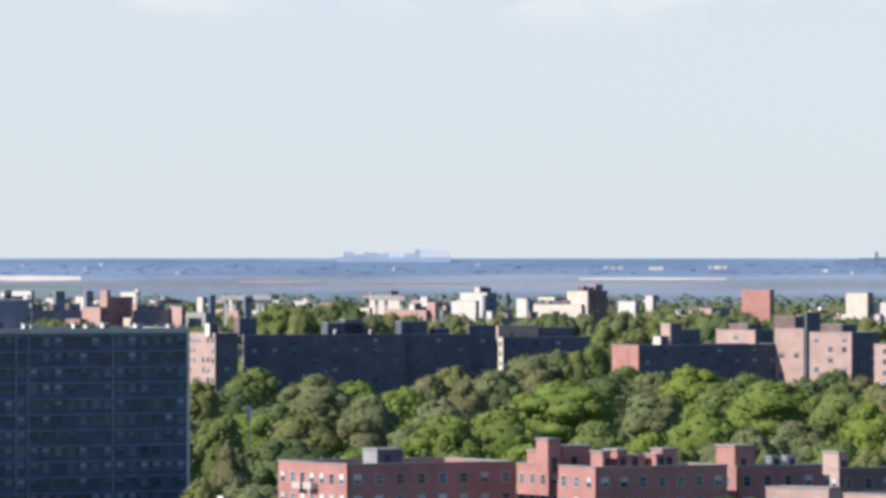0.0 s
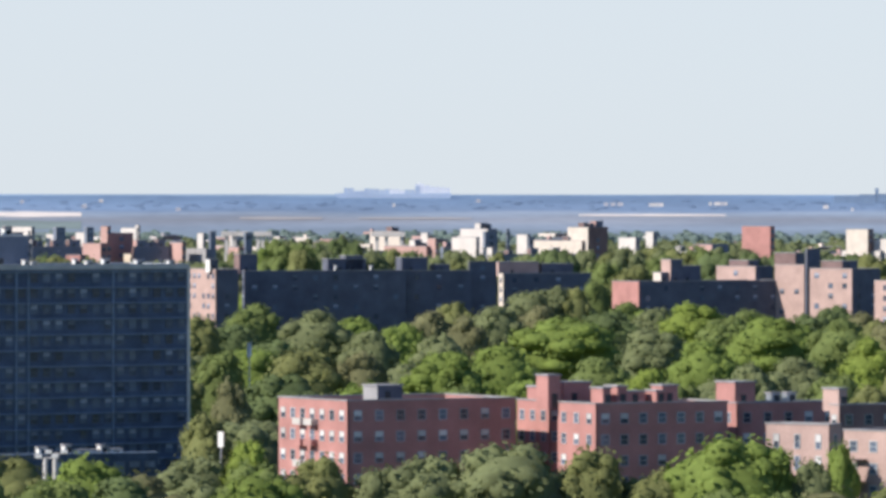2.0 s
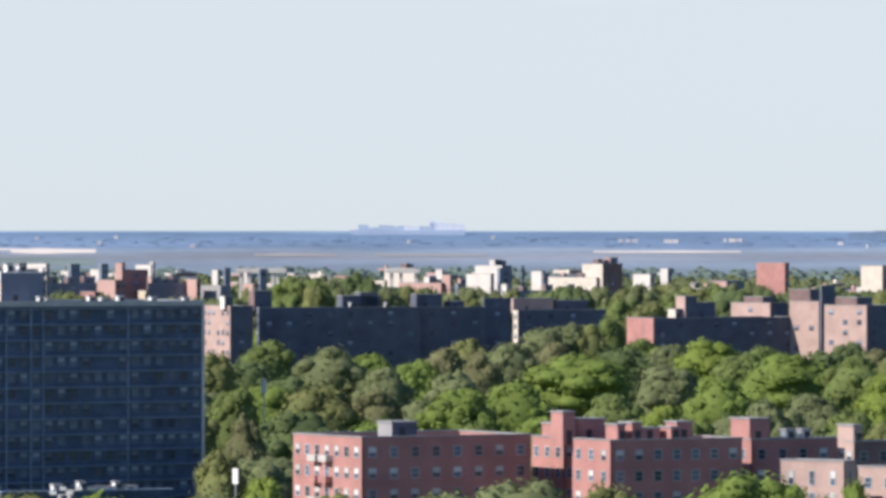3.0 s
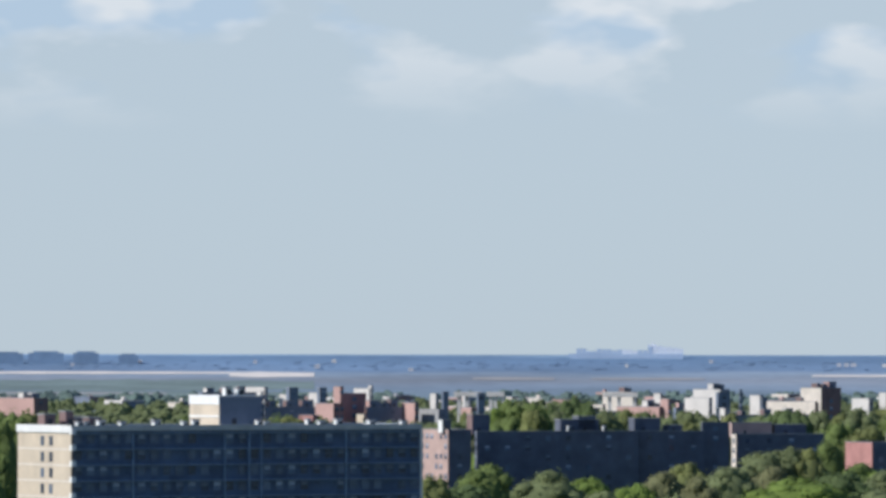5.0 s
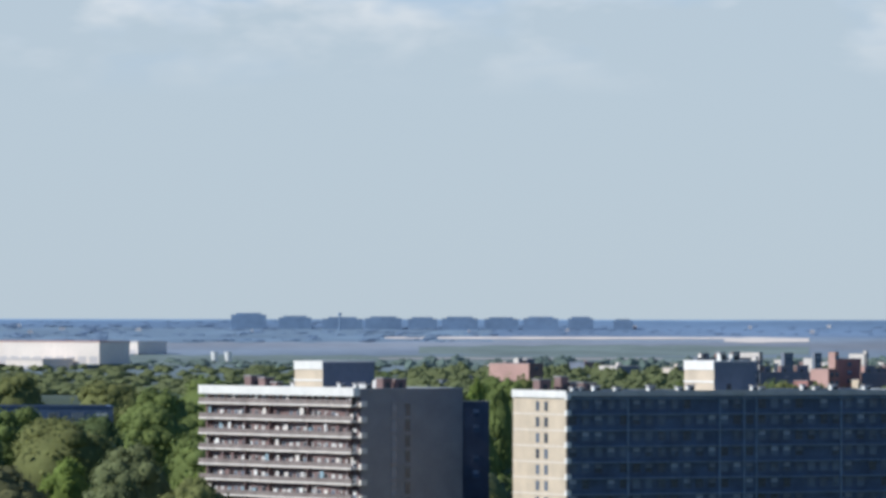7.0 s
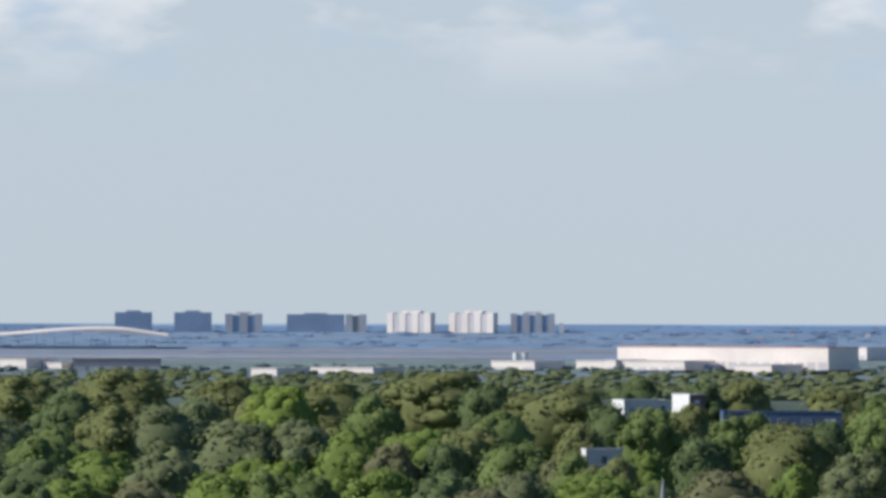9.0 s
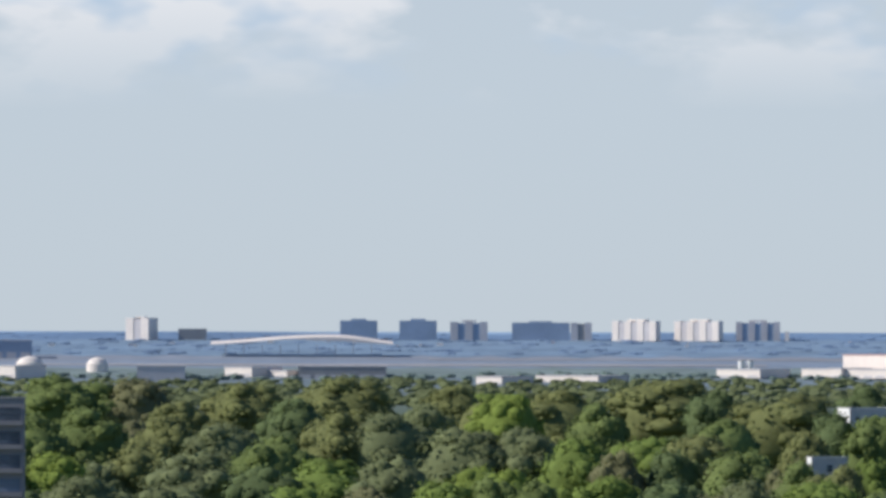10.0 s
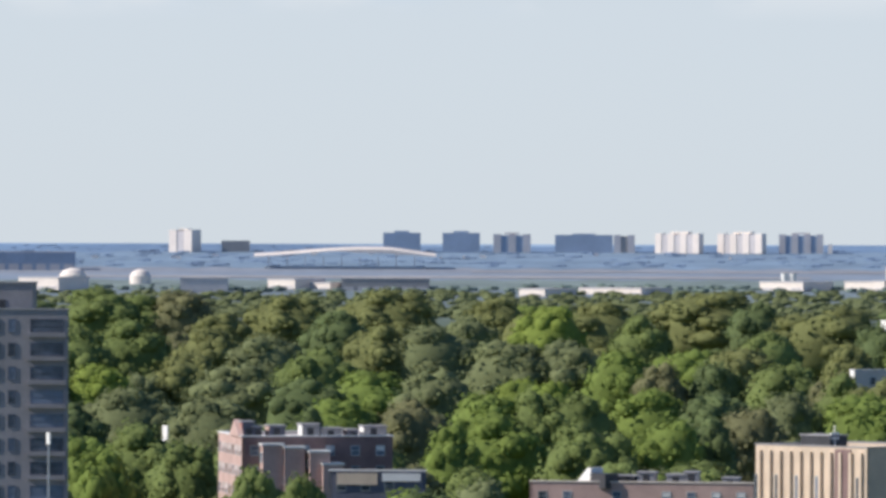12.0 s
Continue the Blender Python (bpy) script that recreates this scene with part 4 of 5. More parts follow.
BLOCK_FOOT = ((-346, 427, 110, 6), (-436, 462, 190, 4), (-222, 464, 150, 2), (-26, 460, 190, 4), (112, 434, 240, 4), (262, 446, 150, 2), (504, 424, 240, 0), (652, 464, 100, 4), (704, 434, 70, 0), (580, 440, 120, 0), (-110, 480, 130, 4), (200, 490, 150, 5), (380, 480, 150, 2))
# set farther back, showing over the blocks: bearing, drop, breadth, distance, colour
OVER_BLOCKS = ((-285, 73, 105, 2250, 1), (-250, 82, 80, 2240, 1), (-318, 90, 70, 2240, 0), (-185, 66, 62, 2300, 3), (-158, 78, 60, 2290, 3), (-222, 84, 60, 2290, 3), (285, 116, 100, 2150, 1), (335, 122, 110, 2120, 2), (385, 106, 95, 2200, 1),
               (300, 98, 80, 2300, 2), (428, 116, 85, 2150, 2), (470, 98, 110, 2250, 1), (520, 106, 95, 2250, 2), (556, 104, 90, 2250, 4), (600, 92, 70, 2400, 1), (-60, 108, 80, 2150, 4), (20, 112, 80, 2150, 2))
IN_FRONT = ((100, 196, 95, 1900, 5), (150, 168, 110, 1920, 4), (192, 158, 90, 1930, 4), (232, 164, 80, 1930, 2), (-18, 204, 80, 1900, 5), (-1235, 100, 90, 1480, 0), (-1190, 108, 80, 1470, 1), (-1262, 118, 70, 1450, 2), (-1390, 88, 90, 1650, 3),
            (268, 150, 70, 2000, 1), (540, 202, 90, 1880, 1), (690, 192, 90, 1850, 3), (740, 204, 90, 1830, 5), (-1215, 190, 70, 1380, 1), (-1190, 270, 80, 1280, 1), (-1240, 300, 80, 1250, 2),
            (322, 186, 90, 1880, 1), (368, 200, 90, 1860, 4), (-1165, 104, 100, 1850, 1), (-1196, 100, 130, 2000, 1), (-1136, 100, 130, 1950, 2))

HOUSE_FRONT = ((-2280, 139, 110, 3), (-2212, 141, 130, 1), (-2140, 136, 110, 2), (-2340, 226, 120, 1), (-2276, 229, 130, 2), (-2066, 163, 120, 1), (-1900, 166, 120, 3), (-1984, 168, 120, 2), (-2330, 168, 100, 2), (-3010, 120, 120, 4), (-2700, 124, 120, 1))


def top_drop(u, d):
    v = 96.0 if u < -1150 else 120.0
    for u0, u1, dmax, drop in OPEN_EAST + OPEN_WEST:
        if u0 < u < u1 and d < dmax:
            v = max(v, drop)
    return v


def stand(u, v, h):
    """How far off a tree of height h stands whose top lies v below the horizon."""
    lo, hi = 700.0, 1640.0 if u < -1300 else 2300.0
    for k in range(24):
        mid = (lo + hi) / 2
        if high(v, mid) - ground_at(u, mid) > h:
            lo = mid
        else:
            hi = mid
    return lo


def plant():
    rng = random.Random(21)
    named, things, rest = [], [], []

    def row(u, v, d, w, colour):
        x, y = spot(u, d)
        z = lie(x, y) - 0.2
        return (x, y, z, w, high(v, d) - z, rng.randrange(6), colour, rng.uniform(0, 360))

    marks = RIDGE_BACK + RIDGE_MIDDLE + RIDGE_FRONT + RIDGE_FOOT + HOUSE_FRONT + PARK_BACK + PARK_FRONT + BLOCK_FOOT
    for u, v, px, colour in marks:
        d = stand(u, v, 19.0)
        if (u, v, px, colour) in BLOCK_FOOT:
            d = 838.0
        named.append(row(u, v, d, px * STEP * d * 1.12, colour))
    for u, v, px, d, colour in OVER_BLOCKS + IN_FRONT:
        named.append(row(u, v, d, px * STEP * d * 1.1, colour))
    # a belt of trees before the town roofs, sized to hide the lower walls from the camera
    u = -860.0
    while u < 800:
        rest.append(row(u, rng.uniform(104, 118) if u < -385 else rng.uniform(87, 104), rng.uniform(2200, 2360), rng.uniform(14, 24), rng.choice((1, 3, 3, 4, 4, 2))))
        u += rng.uniform(18, 44)
    v = 545.0
    while v > 96:
        u = -4350.0
        while u < 1250:
            u += (58 + v * 0.17) * rng.uniform(0.5, 1.3)
            top = v + rng.uniform(-0.6, 0.6) * (20 + v * 0.05)
            colour = rng.choice(PICK)
            for attempt in range(4):
                h = rng.uniform(14, 22)
                d = stand(u, top, h)
                w = (7 + h * 0.62) * rng.uniform(0.8, 1.2)
                half = 0.42 * w / (d * STEP)
                if not 730 < d < 2290 or top < max(top_drop(u - half, d), top_drop(u, d), top_drop(u + half, d)):
                    continue
                if any(a - half - 8 < u < b + half + 8 and n - w * 0.6 < d < f + w * 0.6 for a, b, n, f in FOOT):
                    continue
                # leave the domes of the outstanding crowns free
                if any(abs(u - a) < px * 0.36 + half * 0.25 and b - 18 < top < b + px * 0.36 for a, b, px, c in marks):
                    continue
                (things if d < 1150 and len(things) < 110 else rest).append(row(u, top, d, w, colour))
                break
        v -= 9 + v * 0.026
    for q in named + things:
        tree(*q)
    # the woods between, as one growth
    vs, fs, ms, base = [], [], [], 0
    for x, y, z, w, h, kind, colour, turn in rest:
        v, f = FAR_CROWNS[kind]
        c, s = math.cos(radians(turn)), math.sin(radians(turn))
        q = np.empty_like(v)
        q[:, 0] = (v[:, 0] * c - v[:, 1] * s) * w + x
        q[:, 1] = (v[:, 0] * s + v[:, 1] * c) * w + y
        q[:, 2] = v[:, 2] * h + z
        vs.append(q)
        fs += [[i + base for i in p] for p in f]
        ms += [colour] * len(f)
        base += len(v)
    me = bpy.data.meshes.new("woodland")
    me.from_pydata(np.concatenate(vs).tolist(), [], fs)
    for m in LEAVES:
        me.materials.append(m)
    me.polygons.foreach_set("material_index", np.array(ms, dtype=np.int32))
    me.shade_smooth()
    tagged(new("woodland", me), "mixed spring woodland of green and brownish crowns", "woodland", kind="stuff")


# ---- the town behind the park ----
def house(u, d, w, dp, h, a, lit, dark, roof, chimney, k):
    x, y = spot(u, d)
    ob = new("town_house")
    ob.matrix_basis = pose(x, y, terrain(d) - 0.2, 0, 0, a)
    tagged(ob, HOUSE_LABELS[lit.name], "house", "town houses")
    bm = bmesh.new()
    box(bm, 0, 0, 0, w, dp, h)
    # only the sun side keeps the house colour; the others are painted shade-dark
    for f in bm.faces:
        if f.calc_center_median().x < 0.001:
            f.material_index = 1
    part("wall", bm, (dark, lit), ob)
    boxpart("roof", (-0.3, -0.3, h, w + 0.3, dp + 0.3, h + 0.35), roof, ob)
    if chimney:
        boxpart("bulkhead", (w * 0.3, dp * 0.3, h + 0.35, w * 0.3 + 3 * k, dp * 0.3 + 3 * k, h + 3.2 * k), lit, ob)
    cols = max(1, int(w / 5))
    for i in range(cols):
        part("window", window_mesh(0.9, 1.0, PANE_DARK, FRAME_DIM), None, ob, m=Matrix.Translation((w * (i + 0.5) / cols, -0.03, h - 1.8)))


HOUSE_LABELS = {"far_white_render": "white rendered town house with a flat roof", "far_pink_brick": "pinkish brick town house with a flat roof", "red_brick": "red brick town house with a flat roof",
                "cream_render": "cream rendered town house with a flat roof", "far_slate_and_shade": "dark grey town house with a flat roof", "brown_and_shade_brick": "brown brick town house with a flat roof"}


def town():
    rng = random.Random(33)
    n = 0
    while n < 170:
        u, v = rng.uniform(-1330, 900), rng.uniform(84, 138)
        if (u < -880 or u > 250) and rng.random() < 0.75:
            continue
        d = range_at(v)
        k = d * v * STEP / EYE
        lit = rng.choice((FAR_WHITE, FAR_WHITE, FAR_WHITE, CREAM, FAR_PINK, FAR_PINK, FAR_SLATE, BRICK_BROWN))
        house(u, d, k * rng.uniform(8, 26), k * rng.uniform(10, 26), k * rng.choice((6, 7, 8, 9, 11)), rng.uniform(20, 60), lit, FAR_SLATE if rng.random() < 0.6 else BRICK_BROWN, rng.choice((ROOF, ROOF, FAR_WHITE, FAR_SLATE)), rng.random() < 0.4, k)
        n += 1
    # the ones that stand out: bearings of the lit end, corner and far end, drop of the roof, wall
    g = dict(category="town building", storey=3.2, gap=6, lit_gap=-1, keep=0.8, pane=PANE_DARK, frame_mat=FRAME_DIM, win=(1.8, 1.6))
    W, C, P, K, B, R = FAR_WHITE, CREAM, FAR_PINK, FAR_SLATE, BRICK_BROWN, BRICK_RED
    label = {W: "white rendered town block with a flat roof", C: "cream rendered town block with a shaded side", P: "pinkish brick town block with a flat roof",
             K: "dark slate-grey town block", B: "brown brick town block seen over the trees", R: "red brick town block standing above the roofs"}
    far = ((-770, -728, -722, 58, W), (-702, -675, -670, 71, W), (-650, -626, -620, 68, W), (-570, -543, -538, 60, W), (-545, -539, -536, 55, W), (-435, -425, -420, 69, W), (-378, -366, -362, 72, W), (-130, -76, -68, 66, C),
           (-40, -28, -24, 68, W), (30, 78, 95, 61, W), (130, 148, 155, 71, W), (310, 340, 348, 76, W), (358, 371, 378, 66, W), (712, 750, 760, 61, C), (752, 790, 800, 78, W), (704, 772, 790, 99, W), (370, 440, 446, 101, W))
    dim_far = ((-690, -684, -668, 59, K), (-635, -630, -618, 59, K), (-415, -412, -402, 66, K), (-353, -350, -338, 68, K), (70, 74, 96, 66, K), (112, 113, 117, 61, K), (150, 152, 162, 75, K), (-5, 0, 60, 93, K))
    middle = ((-155, -130, -125, 88, C), (-105, -30, -10, 92, P), (-28, -14, -8, 78, P), (15, 58, 64, 76, W), (70, 86, 96, 94, W), (160, 245, 260, 82, C), (220, 256, 291, 58, C), (528, 578, 586, 56, R), (-1205, -1135, -1110, 78, P))
    front = ((-844, -838, -742, 68, K), (-742, -734, -730, 66, W), (-730, -727, -632, 93, K), (-565, -552, -548, 106, BRICK_TAN), (-550, -548, -485, 93, B), (-485, -462, -455, 86, P), (-455, -420, -408, 97, COPING),
             (-380, -362, -352, 94, P), (-240, -236, -105, 101, K), (100, 102, 235, 106, K))
    label[BRICK_TAN], label[COPING] = "small tan brick town block", "low grey stone town block"
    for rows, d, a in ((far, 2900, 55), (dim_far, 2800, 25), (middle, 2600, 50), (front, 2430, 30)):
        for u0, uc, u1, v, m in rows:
            # side walls get a darker colour that stands in for shade
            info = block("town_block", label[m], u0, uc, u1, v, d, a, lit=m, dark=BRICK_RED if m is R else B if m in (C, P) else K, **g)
            if u1 - u0 > 60:
                for q in range(3):
                    on_roof(info, "roof_house", "small stair house on a town roof", info[3] * (0.1 + 0.3 * q), info[2] * 0.3, rng.uniform(2, 5), 3, rng.uniform(1.0, 2.6), rng.choice((W, P, B)), K)
    # flat white roofs carried on posts
    for u0, u1, v in ((-393, -345, 66), (-335, -304, 66), (-128, -68, 67)):
        x, y = spot(u0, 2850)
        ob = new("roof_canopy")
        ob.matrix_basis = pose(x, y, lie(x, y), 0, 0, 0)
        tagged(ob, "flat white canopy roof carried on thick posts", "canopy")
        w, h = (u1 - u0) * STEP * 2850, high(v, 2850) - lie(x, y)
        boxpart("canopy", (0, 0, h - 2.0, w, 9, h), W, ob)
        for q in (0.12, 0.4, 0.85):
            boxpart("post", (w * q, 1, 0, w * q + 1.6, 8, h - 2.0), W, ob)
    block("church", "stepped pink brick church with a square tower", -638, -606, -594, 87, 2400, 50, lit=FAR_PINK, dark=BRICK_RED, **{**g, "category": "church"})
    block("church", "low salmon brick church aisle", -667, -642, -632, 108, 2380, 55, lit=BRICK_RED, dark=BRICK_BROWN, **{**g, "category": "church"})
    block("church_tower", "slim pink brick church tower", -606, -594, -588, 57, 2420, 50, lit=FAR_PINK, dark=BRICK_RED, **{**g, "category": "church tower"})
    block("church", "long dark red brick nave beside the tower", -596, -590, -548, 69, 2440, 30, lit=FAR_PINK, dark=BRICK_RED, **{**g, "category": "church"})


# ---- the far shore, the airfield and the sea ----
# the blue and blue-grey colours here have distance haze mixed into them
SHORE_DARK = material("shore_haze_blue", (0.24, 0.32, 0.43), 0.95, 0.25, 0.02, 0.2, 0.0)
COAST = material("hazed_coast_scrub", (0.18, 0.25, 0.36), 0.95, 0.25, 0.02, 0.2, 0.0)
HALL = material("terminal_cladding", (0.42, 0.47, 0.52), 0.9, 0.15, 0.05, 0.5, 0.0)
MEADOW = material("hazed_meadow", (0.19, 0.235, 0.22), 0.95, 0.3, 0.02, 0.2, 0.0)
FLATS = material("hazed_flats_scrub", (0.20, 0.275, 0.36), 0.95, 0.25, 0.02, 0.2, 0.0)
SHORE_TOWER = material("hazed_tower_grey", (0.33, 0.39, 0.48), 0.9, 0.15, 0.05, 0.5, 0.0)
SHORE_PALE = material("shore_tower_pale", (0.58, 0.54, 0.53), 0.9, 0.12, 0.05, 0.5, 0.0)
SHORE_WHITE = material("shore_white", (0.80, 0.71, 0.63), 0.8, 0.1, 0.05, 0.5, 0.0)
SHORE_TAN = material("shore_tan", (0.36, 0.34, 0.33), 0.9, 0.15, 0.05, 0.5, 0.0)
SHORE_LEAF = material("hazed_shore_trees", (0.14, 0.185, 0.16), 0.95, 0.35, 0.02, 0.15, 0.0)
SHIP_GREY = material("hazed_ship_hull", (0.46, 0.54, 0.66), 0.8, 0.1, 0.05, 0.5, 0.0)
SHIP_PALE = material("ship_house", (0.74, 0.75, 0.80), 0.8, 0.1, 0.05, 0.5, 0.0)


def far_box(name, label, category, u0, u1, v0, v1, d, mat, deep=20, group="", bays=0, bay_mat=None, cap=None, turn=0.0):
    """A far-off building from bearing u0 to u1, drop v0 at the top and v1 at the foot."""
    x0, y0 = spot(u0, d)
    ob = new(name)
    z1, z0 = high(v0, d), min(high(v1, d), terrain(d))
    ob.matrix_basis = pose(x0, y0, z0, 0, 0, -math.degrees((u0 + u1) / 2 * STEP) - turn)
    tagged(ob, label, category, group)
    w, h = (u1 - u0) * STEP * d / math.cos(radians(turn)), z1 - z0
    if bays:
        k = w / bays
        for i in range(bays):
            inset = 0.5 if i % 2 else 0.0
            boxpart("bay", (i * k, inset, 0, (i + 1) * k, deep, h - (0.8 if i % 2 else 0)), (bay_mat or mat) if i % 2 else mat, ob)
    else:
        boxpart("body", (0, 0, 0, w, deep, h), mat, ob)
    if cap:
        boxpart("cap", (w * 0.3, 4, h, w * 0.7, 10, h + cap), mat, ob)
    return ob


def shore():
    g = "far apartment towers"
    d = 4690
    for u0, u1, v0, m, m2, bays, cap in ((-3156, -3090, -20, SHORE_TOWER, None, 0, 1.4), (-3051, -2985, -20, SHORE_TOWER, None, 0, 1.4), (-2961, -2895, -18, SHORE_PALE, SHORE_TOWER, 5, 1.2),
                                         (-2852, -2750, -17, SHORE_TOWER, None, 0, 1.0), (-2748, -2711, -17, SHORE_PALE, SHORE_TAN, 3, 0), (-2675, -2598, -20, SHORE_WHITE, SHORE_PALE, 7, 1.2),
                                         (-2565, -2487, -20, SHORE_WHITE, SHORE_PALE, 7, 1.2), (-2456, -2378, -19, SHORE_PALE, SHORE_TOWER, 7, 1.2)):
        far_box("far_tower", "pale bayed apartment tower on the far shore" if bays else "apartment tower on the far shore, haze in its blue-grey colour", "apartment tower", u0, u1, v0, 14, d, m, 7 if m is SHORE_WHITE else 18, g, bays, m2, cap, 30 if m is SHORE_WHITE else 0)
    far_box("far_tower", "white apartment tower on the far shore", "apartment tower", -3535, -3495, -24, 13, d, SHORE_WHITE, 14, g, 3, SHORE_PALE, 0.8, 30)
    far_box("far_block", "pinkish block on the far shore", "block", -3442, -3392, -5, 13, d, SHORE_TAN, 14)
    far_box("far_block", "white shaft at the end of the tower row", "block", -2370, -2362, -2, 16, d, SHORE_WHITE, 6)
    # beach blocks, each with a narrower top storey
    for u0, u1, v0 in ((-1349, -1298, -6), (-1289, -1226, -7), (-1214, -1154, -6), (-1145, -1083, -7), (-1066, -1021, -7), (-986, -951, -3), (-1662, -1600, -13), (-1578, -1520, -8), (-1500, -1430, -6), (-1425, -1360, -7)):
        ob = far_box("beach_block", "low apartment block on the far beach, tinted blue for haze", "apartment block", u0, u1, v0 + 5, 20, 4660, SHORE_DARK, 14, "beach blocks")
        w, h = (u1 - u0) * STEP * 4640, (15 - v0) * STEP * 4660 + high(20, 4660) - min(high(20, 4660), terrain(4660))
        boxpart("top_storey", (w * 0.14, 3, h - 0.1, w * 0.86, 11, h + 1.2), SHORE_DARK, ob)
    x, y = spot(-1470, 4640)
    ob = new("water_tower")
    ob.location = (x, y, terrain(4640))
    tagged(ob, "thin far water tower", "tower")
    bm = bmesh.new()
    tube(bm, 0, 0, 0, 10.6, 0.9, 0.5, 8)
    part("shaft", bm, SHORE_DARK, ob)
    bm = bmesh.new()
    tube(bm, 0, 0, 10.6, 13, 1.2, 1.2, 8)
    part("tank", bm, SHORE_DARK, ob)
    # airfield: hangars and sheds
    r = range_at
    lab = "long white airfield hangar"
    for u0, u1, v0, v1, m in ((-2267, -1900, 38, 78, SHORE_WHITE), (-1878, -1827, 39, 62, SHORE_WHITE), (-2340, -2150, 63, 80, SHORE_WHITE), (-2490, -2414, 64, 80, SHORE_WHITE), (-2810, -2700, 76, 88, SHORE_WHITE),
                              (-2915, -2870, 78, 92, SHORE_WHITE), (-3800, -3730, 60, 84, SHORE_WHITE), (-3360, -3312, 62, 80, SHORE_WHITE), (-3294, -3250, 68, 80, SHORE_WHITE), (-3230, -3074, 60, 83, SHORE_TAN),
                              (-3515, -3430, 60, 88, SHORE_PALE), (-3845, -3700, 15, 48, SHORE_TOWER), (-2060, -1995, 70, 88, SHORE_WHITE), (-2140, -2085, 70, 84, SHORE_TOWER), (-2290, -2270, 62, 82, SHORE_WHITE)):
        dist = r(v1)
        ob = far_box("hangar" if m is SHORE_WHITE else "airfield_shed", lab if m is SHORE_WHITE else "long grey airfield building", "hangar", u0, u1, v0 + 2, v1, dist, m, 30, turn=40 if m is SHORE_WHITE else 0)
        w, h = (u1 - u0) * STEP * dist / (math.cos(radians(40)) if m is SHORE_WHITE else 1), (v1 - v0 - 2) * STEP * dist
        boxpart("roof", (-0.3, -0.3, h, w + 0.3, 30.3, h + 0.7), FAR_PINK if u0 == -2267 else SHORE_PALE, ob)
        n = max(1, int(w / 9))
        for i in range(n):
            boxpart("door", (w * (i + 0.15) / n, -0.12, 0, w * (i + 0.85) / n, 0, h * 0.35), SHORE_PALE, ob)
    for u0, u1, v0, v1 in ((-3728, -3680, 44, 60), (-3604, -3566, 46, 70)):
        dist = r(72)
        x, y = spot((u0 + u1) / 2, dist)
        ob = new("radar_dome")
        z0 = terrain(dist)
        ob.location = (x, y, z0)
        tagged(ob, "white domed airfield building", "dome")
        wid = (u1 - u0) * STEP * dist / 2
        hz = high(v0, dist) - z0
        bm = bmesh.new()
        tube(bm, 0, 0, 0, hz * 0.55, wid, wid, 20)
        tube(bm, 0, 0, hz * 0.55, hz * 0.85, wid, wid * 0.72, 20)
        tube(bm, 0, 0, hz * 0.85, hz, wid * 0.72, wid * 0.2, 20)
        part("dome", bm, SHORE_WHITE, ob)
    for u in (-2446, -2431, -1691, -1667):
        v0, v1 = (50, 62) if u < -2000 else (58, 75)
        dist = r(max(v1, 70))
        x, y = spot(u, dist)
        ob = new("storage_tank")
        z0 = terrain(dist)
        ob.location = (x, y, z0)
        tagged(ob, "white cylindrical storage tank", "tank", "storage tanks")
        bm = bmesh.new()
        rad = 6.5 * STEP * dist
        tube(bm, 0, 0, 0, high(v0, dist) - z0, rad * 0.8, rad, 14)
        part("drum", bm, WHITE, ob)
    # swept terminal roof
    dist = 4380
    for u0, u1, v0, v1, m in ((-3385, -3062, 10, 23, SHORE_WHITE),):
        ob = new("terminal")
        xa, ya = spot(u0, dist)
        ob.matrix_basis = pose(xa, ya, terrain(dist), 0, 0, -math.degrees((u0 + u1) / 2 * STEP))
        tagged(ob, "airport terminal with a low swept white roof", "terminal")
        w = (u1 - u0) * STEP * dist
        zt, zb = high(v0, dist) - terrain(dist), high(v1, dist) - terrain(dist)
        bm = bmesh.new()
        k = 28
        rings = []
        for i in range(k + 1):
            q = i / k
            z = zb + (zt - zb) * smooth(-0.1, 0.62, q) * (1 - smooth(0.68, 1.08, q))
            th = 0.5 + 1.8 * smooth(0.42, 0.6, q) * (1 - smooth(0.75, 1.0, q))
            rings.append([bm.verts.new(p) for p in ((q * w, 0, z - th), (q * w, 30, z - th + 2), (q * w, 30, z + 2), (q * w, 0, z))])
        for i in range(k):
            for j in range(4):
                bm.faces.new((rings[i][j], rings[i][(j + 1) % 4], rings[i + 1][(j + 1) % 4], rings[i + 1][j]))
        bm.faces.new(rings[0]), bm.faces.new(rings[-1][::-1])
        bmesh.ops.recalc_face_normals(bm, faces=bm.faces)
        part("swept_roof", bm, m, ob)
        boxpart("hall", (w * 0.06, 6, 0, w * 0.94, 26, max(zb * 0.22, 0.4)), HALL, ob)
        for q in range(9):
            boxpart("pylon", (w * (0.08 + 0.1 * q), 7, 0, w * (0.08 + 0.1 * q) + 0.5, 7.5, zb), SHORE_PALE, ob)
    # pale runway and beach strips, and marsh strips with haze put into their colour
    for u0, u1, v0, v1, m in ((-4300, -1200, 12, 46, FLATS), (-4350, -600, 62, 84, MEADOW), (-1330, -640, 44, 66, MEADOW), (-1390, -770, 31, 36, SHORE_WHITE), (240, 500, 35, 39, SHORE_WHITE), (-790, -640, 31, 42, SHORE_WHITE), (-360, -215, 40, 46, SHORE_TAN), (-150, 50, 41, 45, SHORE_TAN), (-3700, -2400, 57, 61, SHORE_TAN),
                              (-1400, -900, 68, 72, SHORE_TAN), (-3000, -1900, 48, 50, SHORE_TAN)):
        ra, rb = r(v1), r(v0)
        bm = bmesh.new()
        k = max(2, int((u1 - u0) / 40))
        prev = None
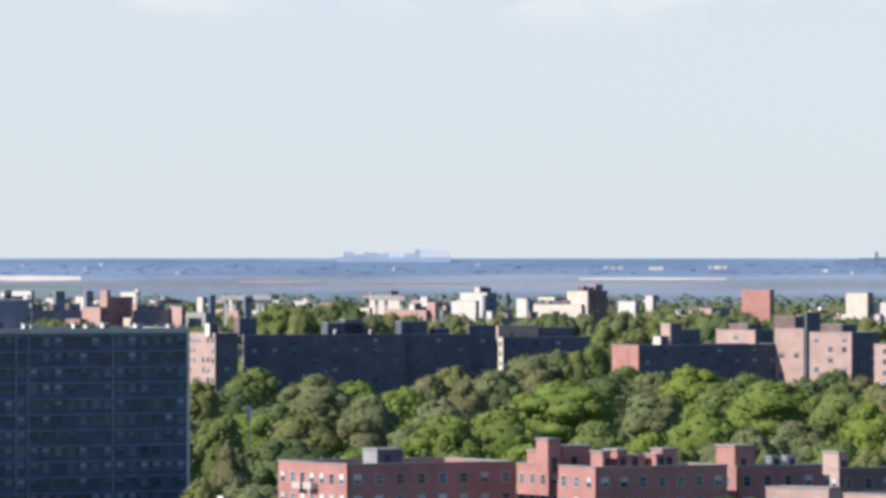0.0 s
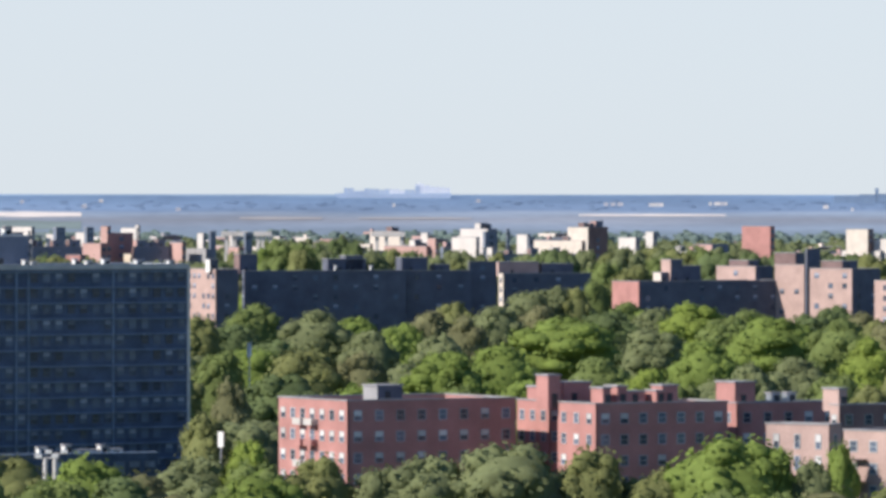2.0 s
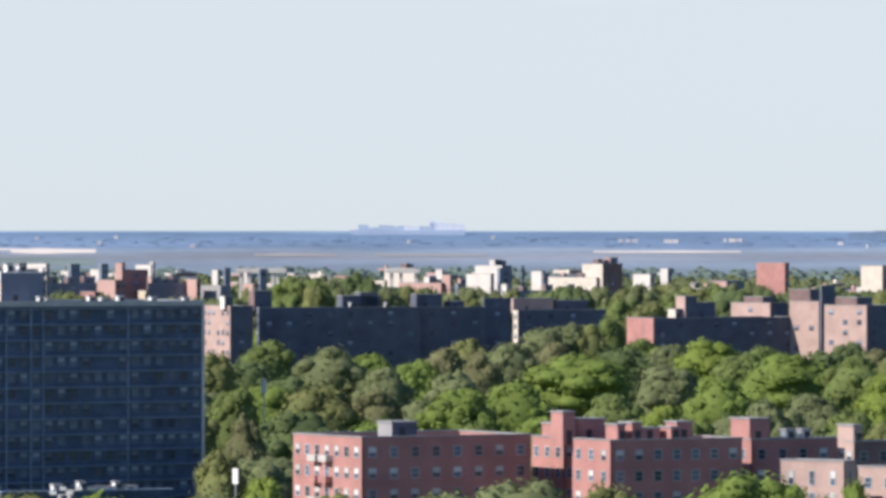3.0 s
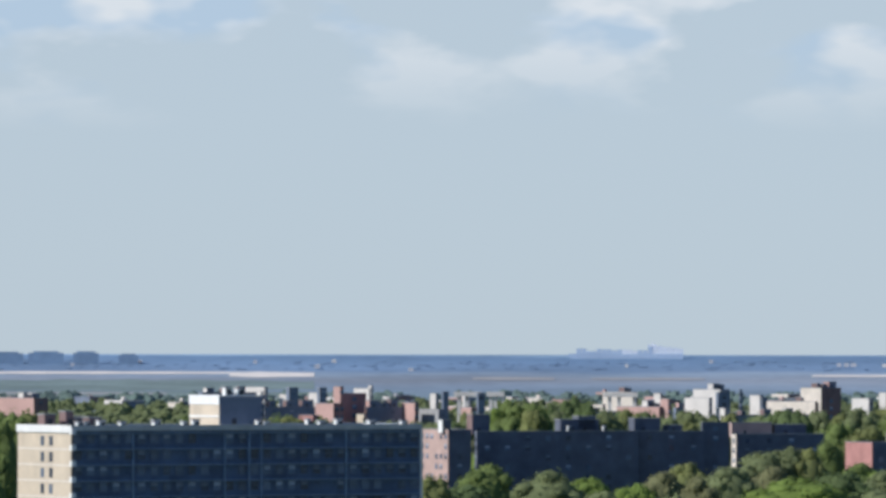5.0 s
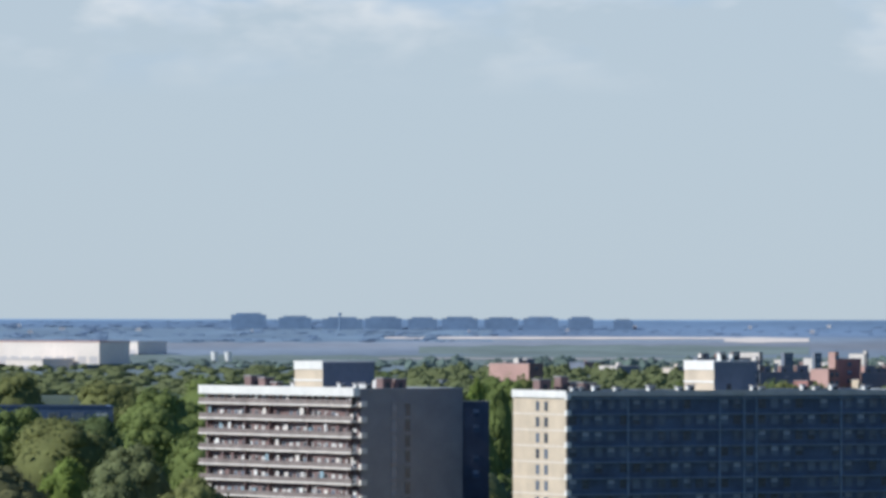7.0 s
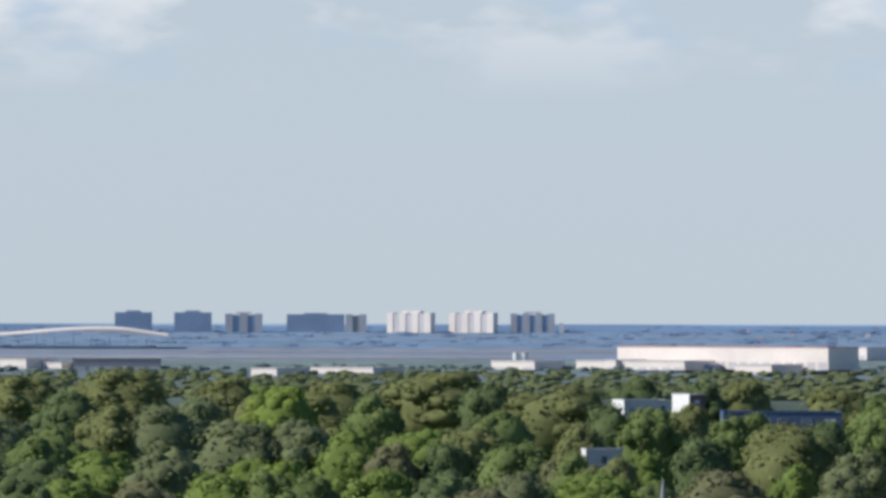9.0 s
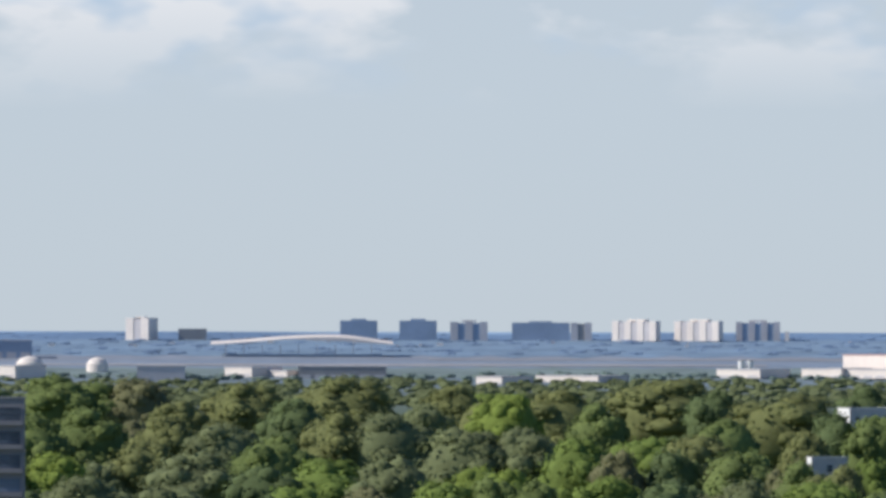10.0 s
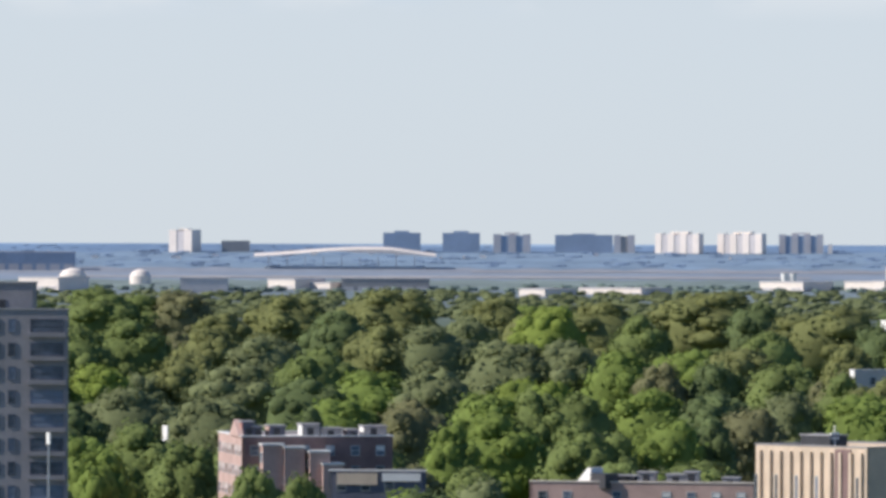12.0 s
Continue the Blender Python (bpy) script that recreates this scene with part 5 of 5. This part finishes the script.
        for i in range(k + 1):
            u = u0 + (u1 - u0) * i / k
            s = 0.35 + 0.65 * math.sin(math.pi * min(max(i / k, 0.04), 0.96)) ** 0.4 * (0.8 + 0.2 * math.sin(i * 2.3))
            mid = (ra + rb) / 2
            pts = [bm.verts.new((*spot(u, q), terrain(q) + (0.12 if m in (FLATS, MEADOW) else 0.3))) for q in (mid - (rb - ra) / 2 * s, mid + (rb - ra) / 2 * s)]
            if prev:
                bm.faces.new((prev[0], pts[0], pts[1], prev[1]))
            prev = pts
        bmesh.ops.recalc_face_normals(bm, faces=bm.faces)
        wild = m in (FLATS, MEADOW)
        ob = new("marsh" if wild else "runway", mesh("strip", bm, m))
        tagged(ob, "marsh strip across the far flats, haze in its blue-green colour" if wild else "pale paved strip across the far flats", "marsh" if wild else "runway", kind="structure")
    # scattered white houses on the far shore
    rng = random.Random(12)
    for u, v in [(rng.uniform(-3800, 780), rng.uniform(8, 24)) for _ in range(36)] + [(284 + 12 * k, 14) for k in range(3)] + [(364 + 8 * k, 15) for k in range(3)] + [(470 + 9 * k, 13) for k in range(4)]:
        w = rng.uniform(3, 11)
        far_box("shore_house", "small pale house on the far shore", "house", u, u + w, v, v + 6, r(v + 6), rng.choice((SHORE_PALE, SHORE_WHITE)), 6, "shore houses")


def far_trees():
    """Low tree lines on the flats and along the coast, past counting."""
    rng = np.random.default_rng(7)
    shapes = [crown_arrays(40 + s, 40, 5, 0) for s in range(4)]
    vs, fs, ms, base = [], [], [], 0
    for k in range(8600):
        q = rng.random()
        if q < 0.5:
            u = rng.uniform(-4100, 900)
            v = rng.uniform(80, 150) if u > -1350 else rng.uniform(76, 135)
            size = (rng.uniform(10, 17) if u > -1350 else rng.uniform(3.5, 7.5)) * range_at(v) * v * STEP / EYE
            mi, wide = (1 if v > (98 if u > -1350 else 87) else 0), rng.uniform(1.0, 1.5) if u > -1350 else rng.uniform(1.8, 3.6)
        else:
            u = rng.uniform(-4300, 900)
            if k % (8 if u > -1200 else 4):
                continue
            v = rng.uniform(12, 27) if u > -1200 else rng.uniform(4, 40)
            size, mi, wide = (rng.uniform(0.5, 1.3) if v < 12 or u > -1200 else rng.uniform(0.9, 2.4)), 2, rng.uniform(4, 10)
        d = range_at(v)
        x, y = spot(u, d)
        vv, ff = shapes[k % 4]
        wide *= size
        p = vv * np.array((wide, wide, size)) + np.array((x, y, terrain(d) - size * 0.25))
        vs.append(p)
        fs += [[i + base for i in f] for f in ff]
        ms += [mi] * len(ff)
        base += len(p)
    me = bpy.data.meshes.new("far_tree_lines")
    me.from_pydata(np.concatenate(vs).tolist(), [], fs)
    # farther clumps take bluer colours, with the haze painted in
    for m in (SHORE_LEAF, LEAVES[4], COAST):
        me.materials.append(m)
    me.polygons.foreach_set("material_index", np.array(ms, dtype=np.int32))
    tagged(new("far_tree_lines", me), "tree lines on the far flats and coast, tinted blue for haze", "trees", kind="stuff")


def ship():
    d = 4780
    x, y = spot(-192, d)
    k = STEP * d
    ob = new("container_ship")
    ob.matrix_basis = pose(x, y, terrain(d), 0, 0, 0)
    tagged(ob, "large pale container ship on the horizon", "ship")
    bm = bmesh.new()
    prof = [(0, 8), (6, 0), (204, 0), (206, 9), (90, 8), (40, 11)]
    front = [bm.verts.new((a * k, 0, b * k)) for a, b in prof]
    back = [bm.verts.new((a * k, 9, b * k)) for a, b in prof]
    bm.faces.new(front), bm.faces.new(back[::-1])
    for i in range(len(prof)):
        j = (i + 1) % len(prof)
        bm.faces.new((front[j], front[i], back[i], back[j]))
    bmesh.ops.recalc_face_normals(bm, faces=bm.faces)
    part("hull", bm, SHIP_GREY, ob)
    rng = random.Random(2)
    for a in range(16, 200, 9):
        top = 13 + rng.random() * 5 + (5 if a > 140 else 0)
        boxpart("container_stack", (a * k, 1.0, 7.5 * k, (a + 8) * k, 8.0, top * k), SHIP_PALE if (a > 150 or 90 < a < 120) else SHIP_GREY, ob)
    boxpart("bridge", (142 * k, 1.5, 8 * k, 158 * k, 7.5, 25 * k), SHIP_PALE, ob)
    boxpart("funnel", (162 * k, 3, 8 * k, 167 * k, 6, 23 * k), SHIP_PALE, ob)
    boxpart("mast", (149 * k, 4, 25 * k, 151 * k, 5, 29 * k), SHIP_PALE, ob)
    # headland with a beacon on the coast to the right
    d = 4700
    for u0, u1, v0 in ((690, 735, 2), (735, 765, -1), (765, 800, -2), (800, 900, 1)):
        far_box("headland_block", "low dark building on the headland", "building", u0, u1, v0, 20, d, SHORE_DARK, 10, "headland")
    far_box("beacon", "thin beacon tower on the headland", "tower", 763, 769, -12, 10, d, SHORE_DARK, 3)


town()
shore()
ship()
far_trees()
plant()
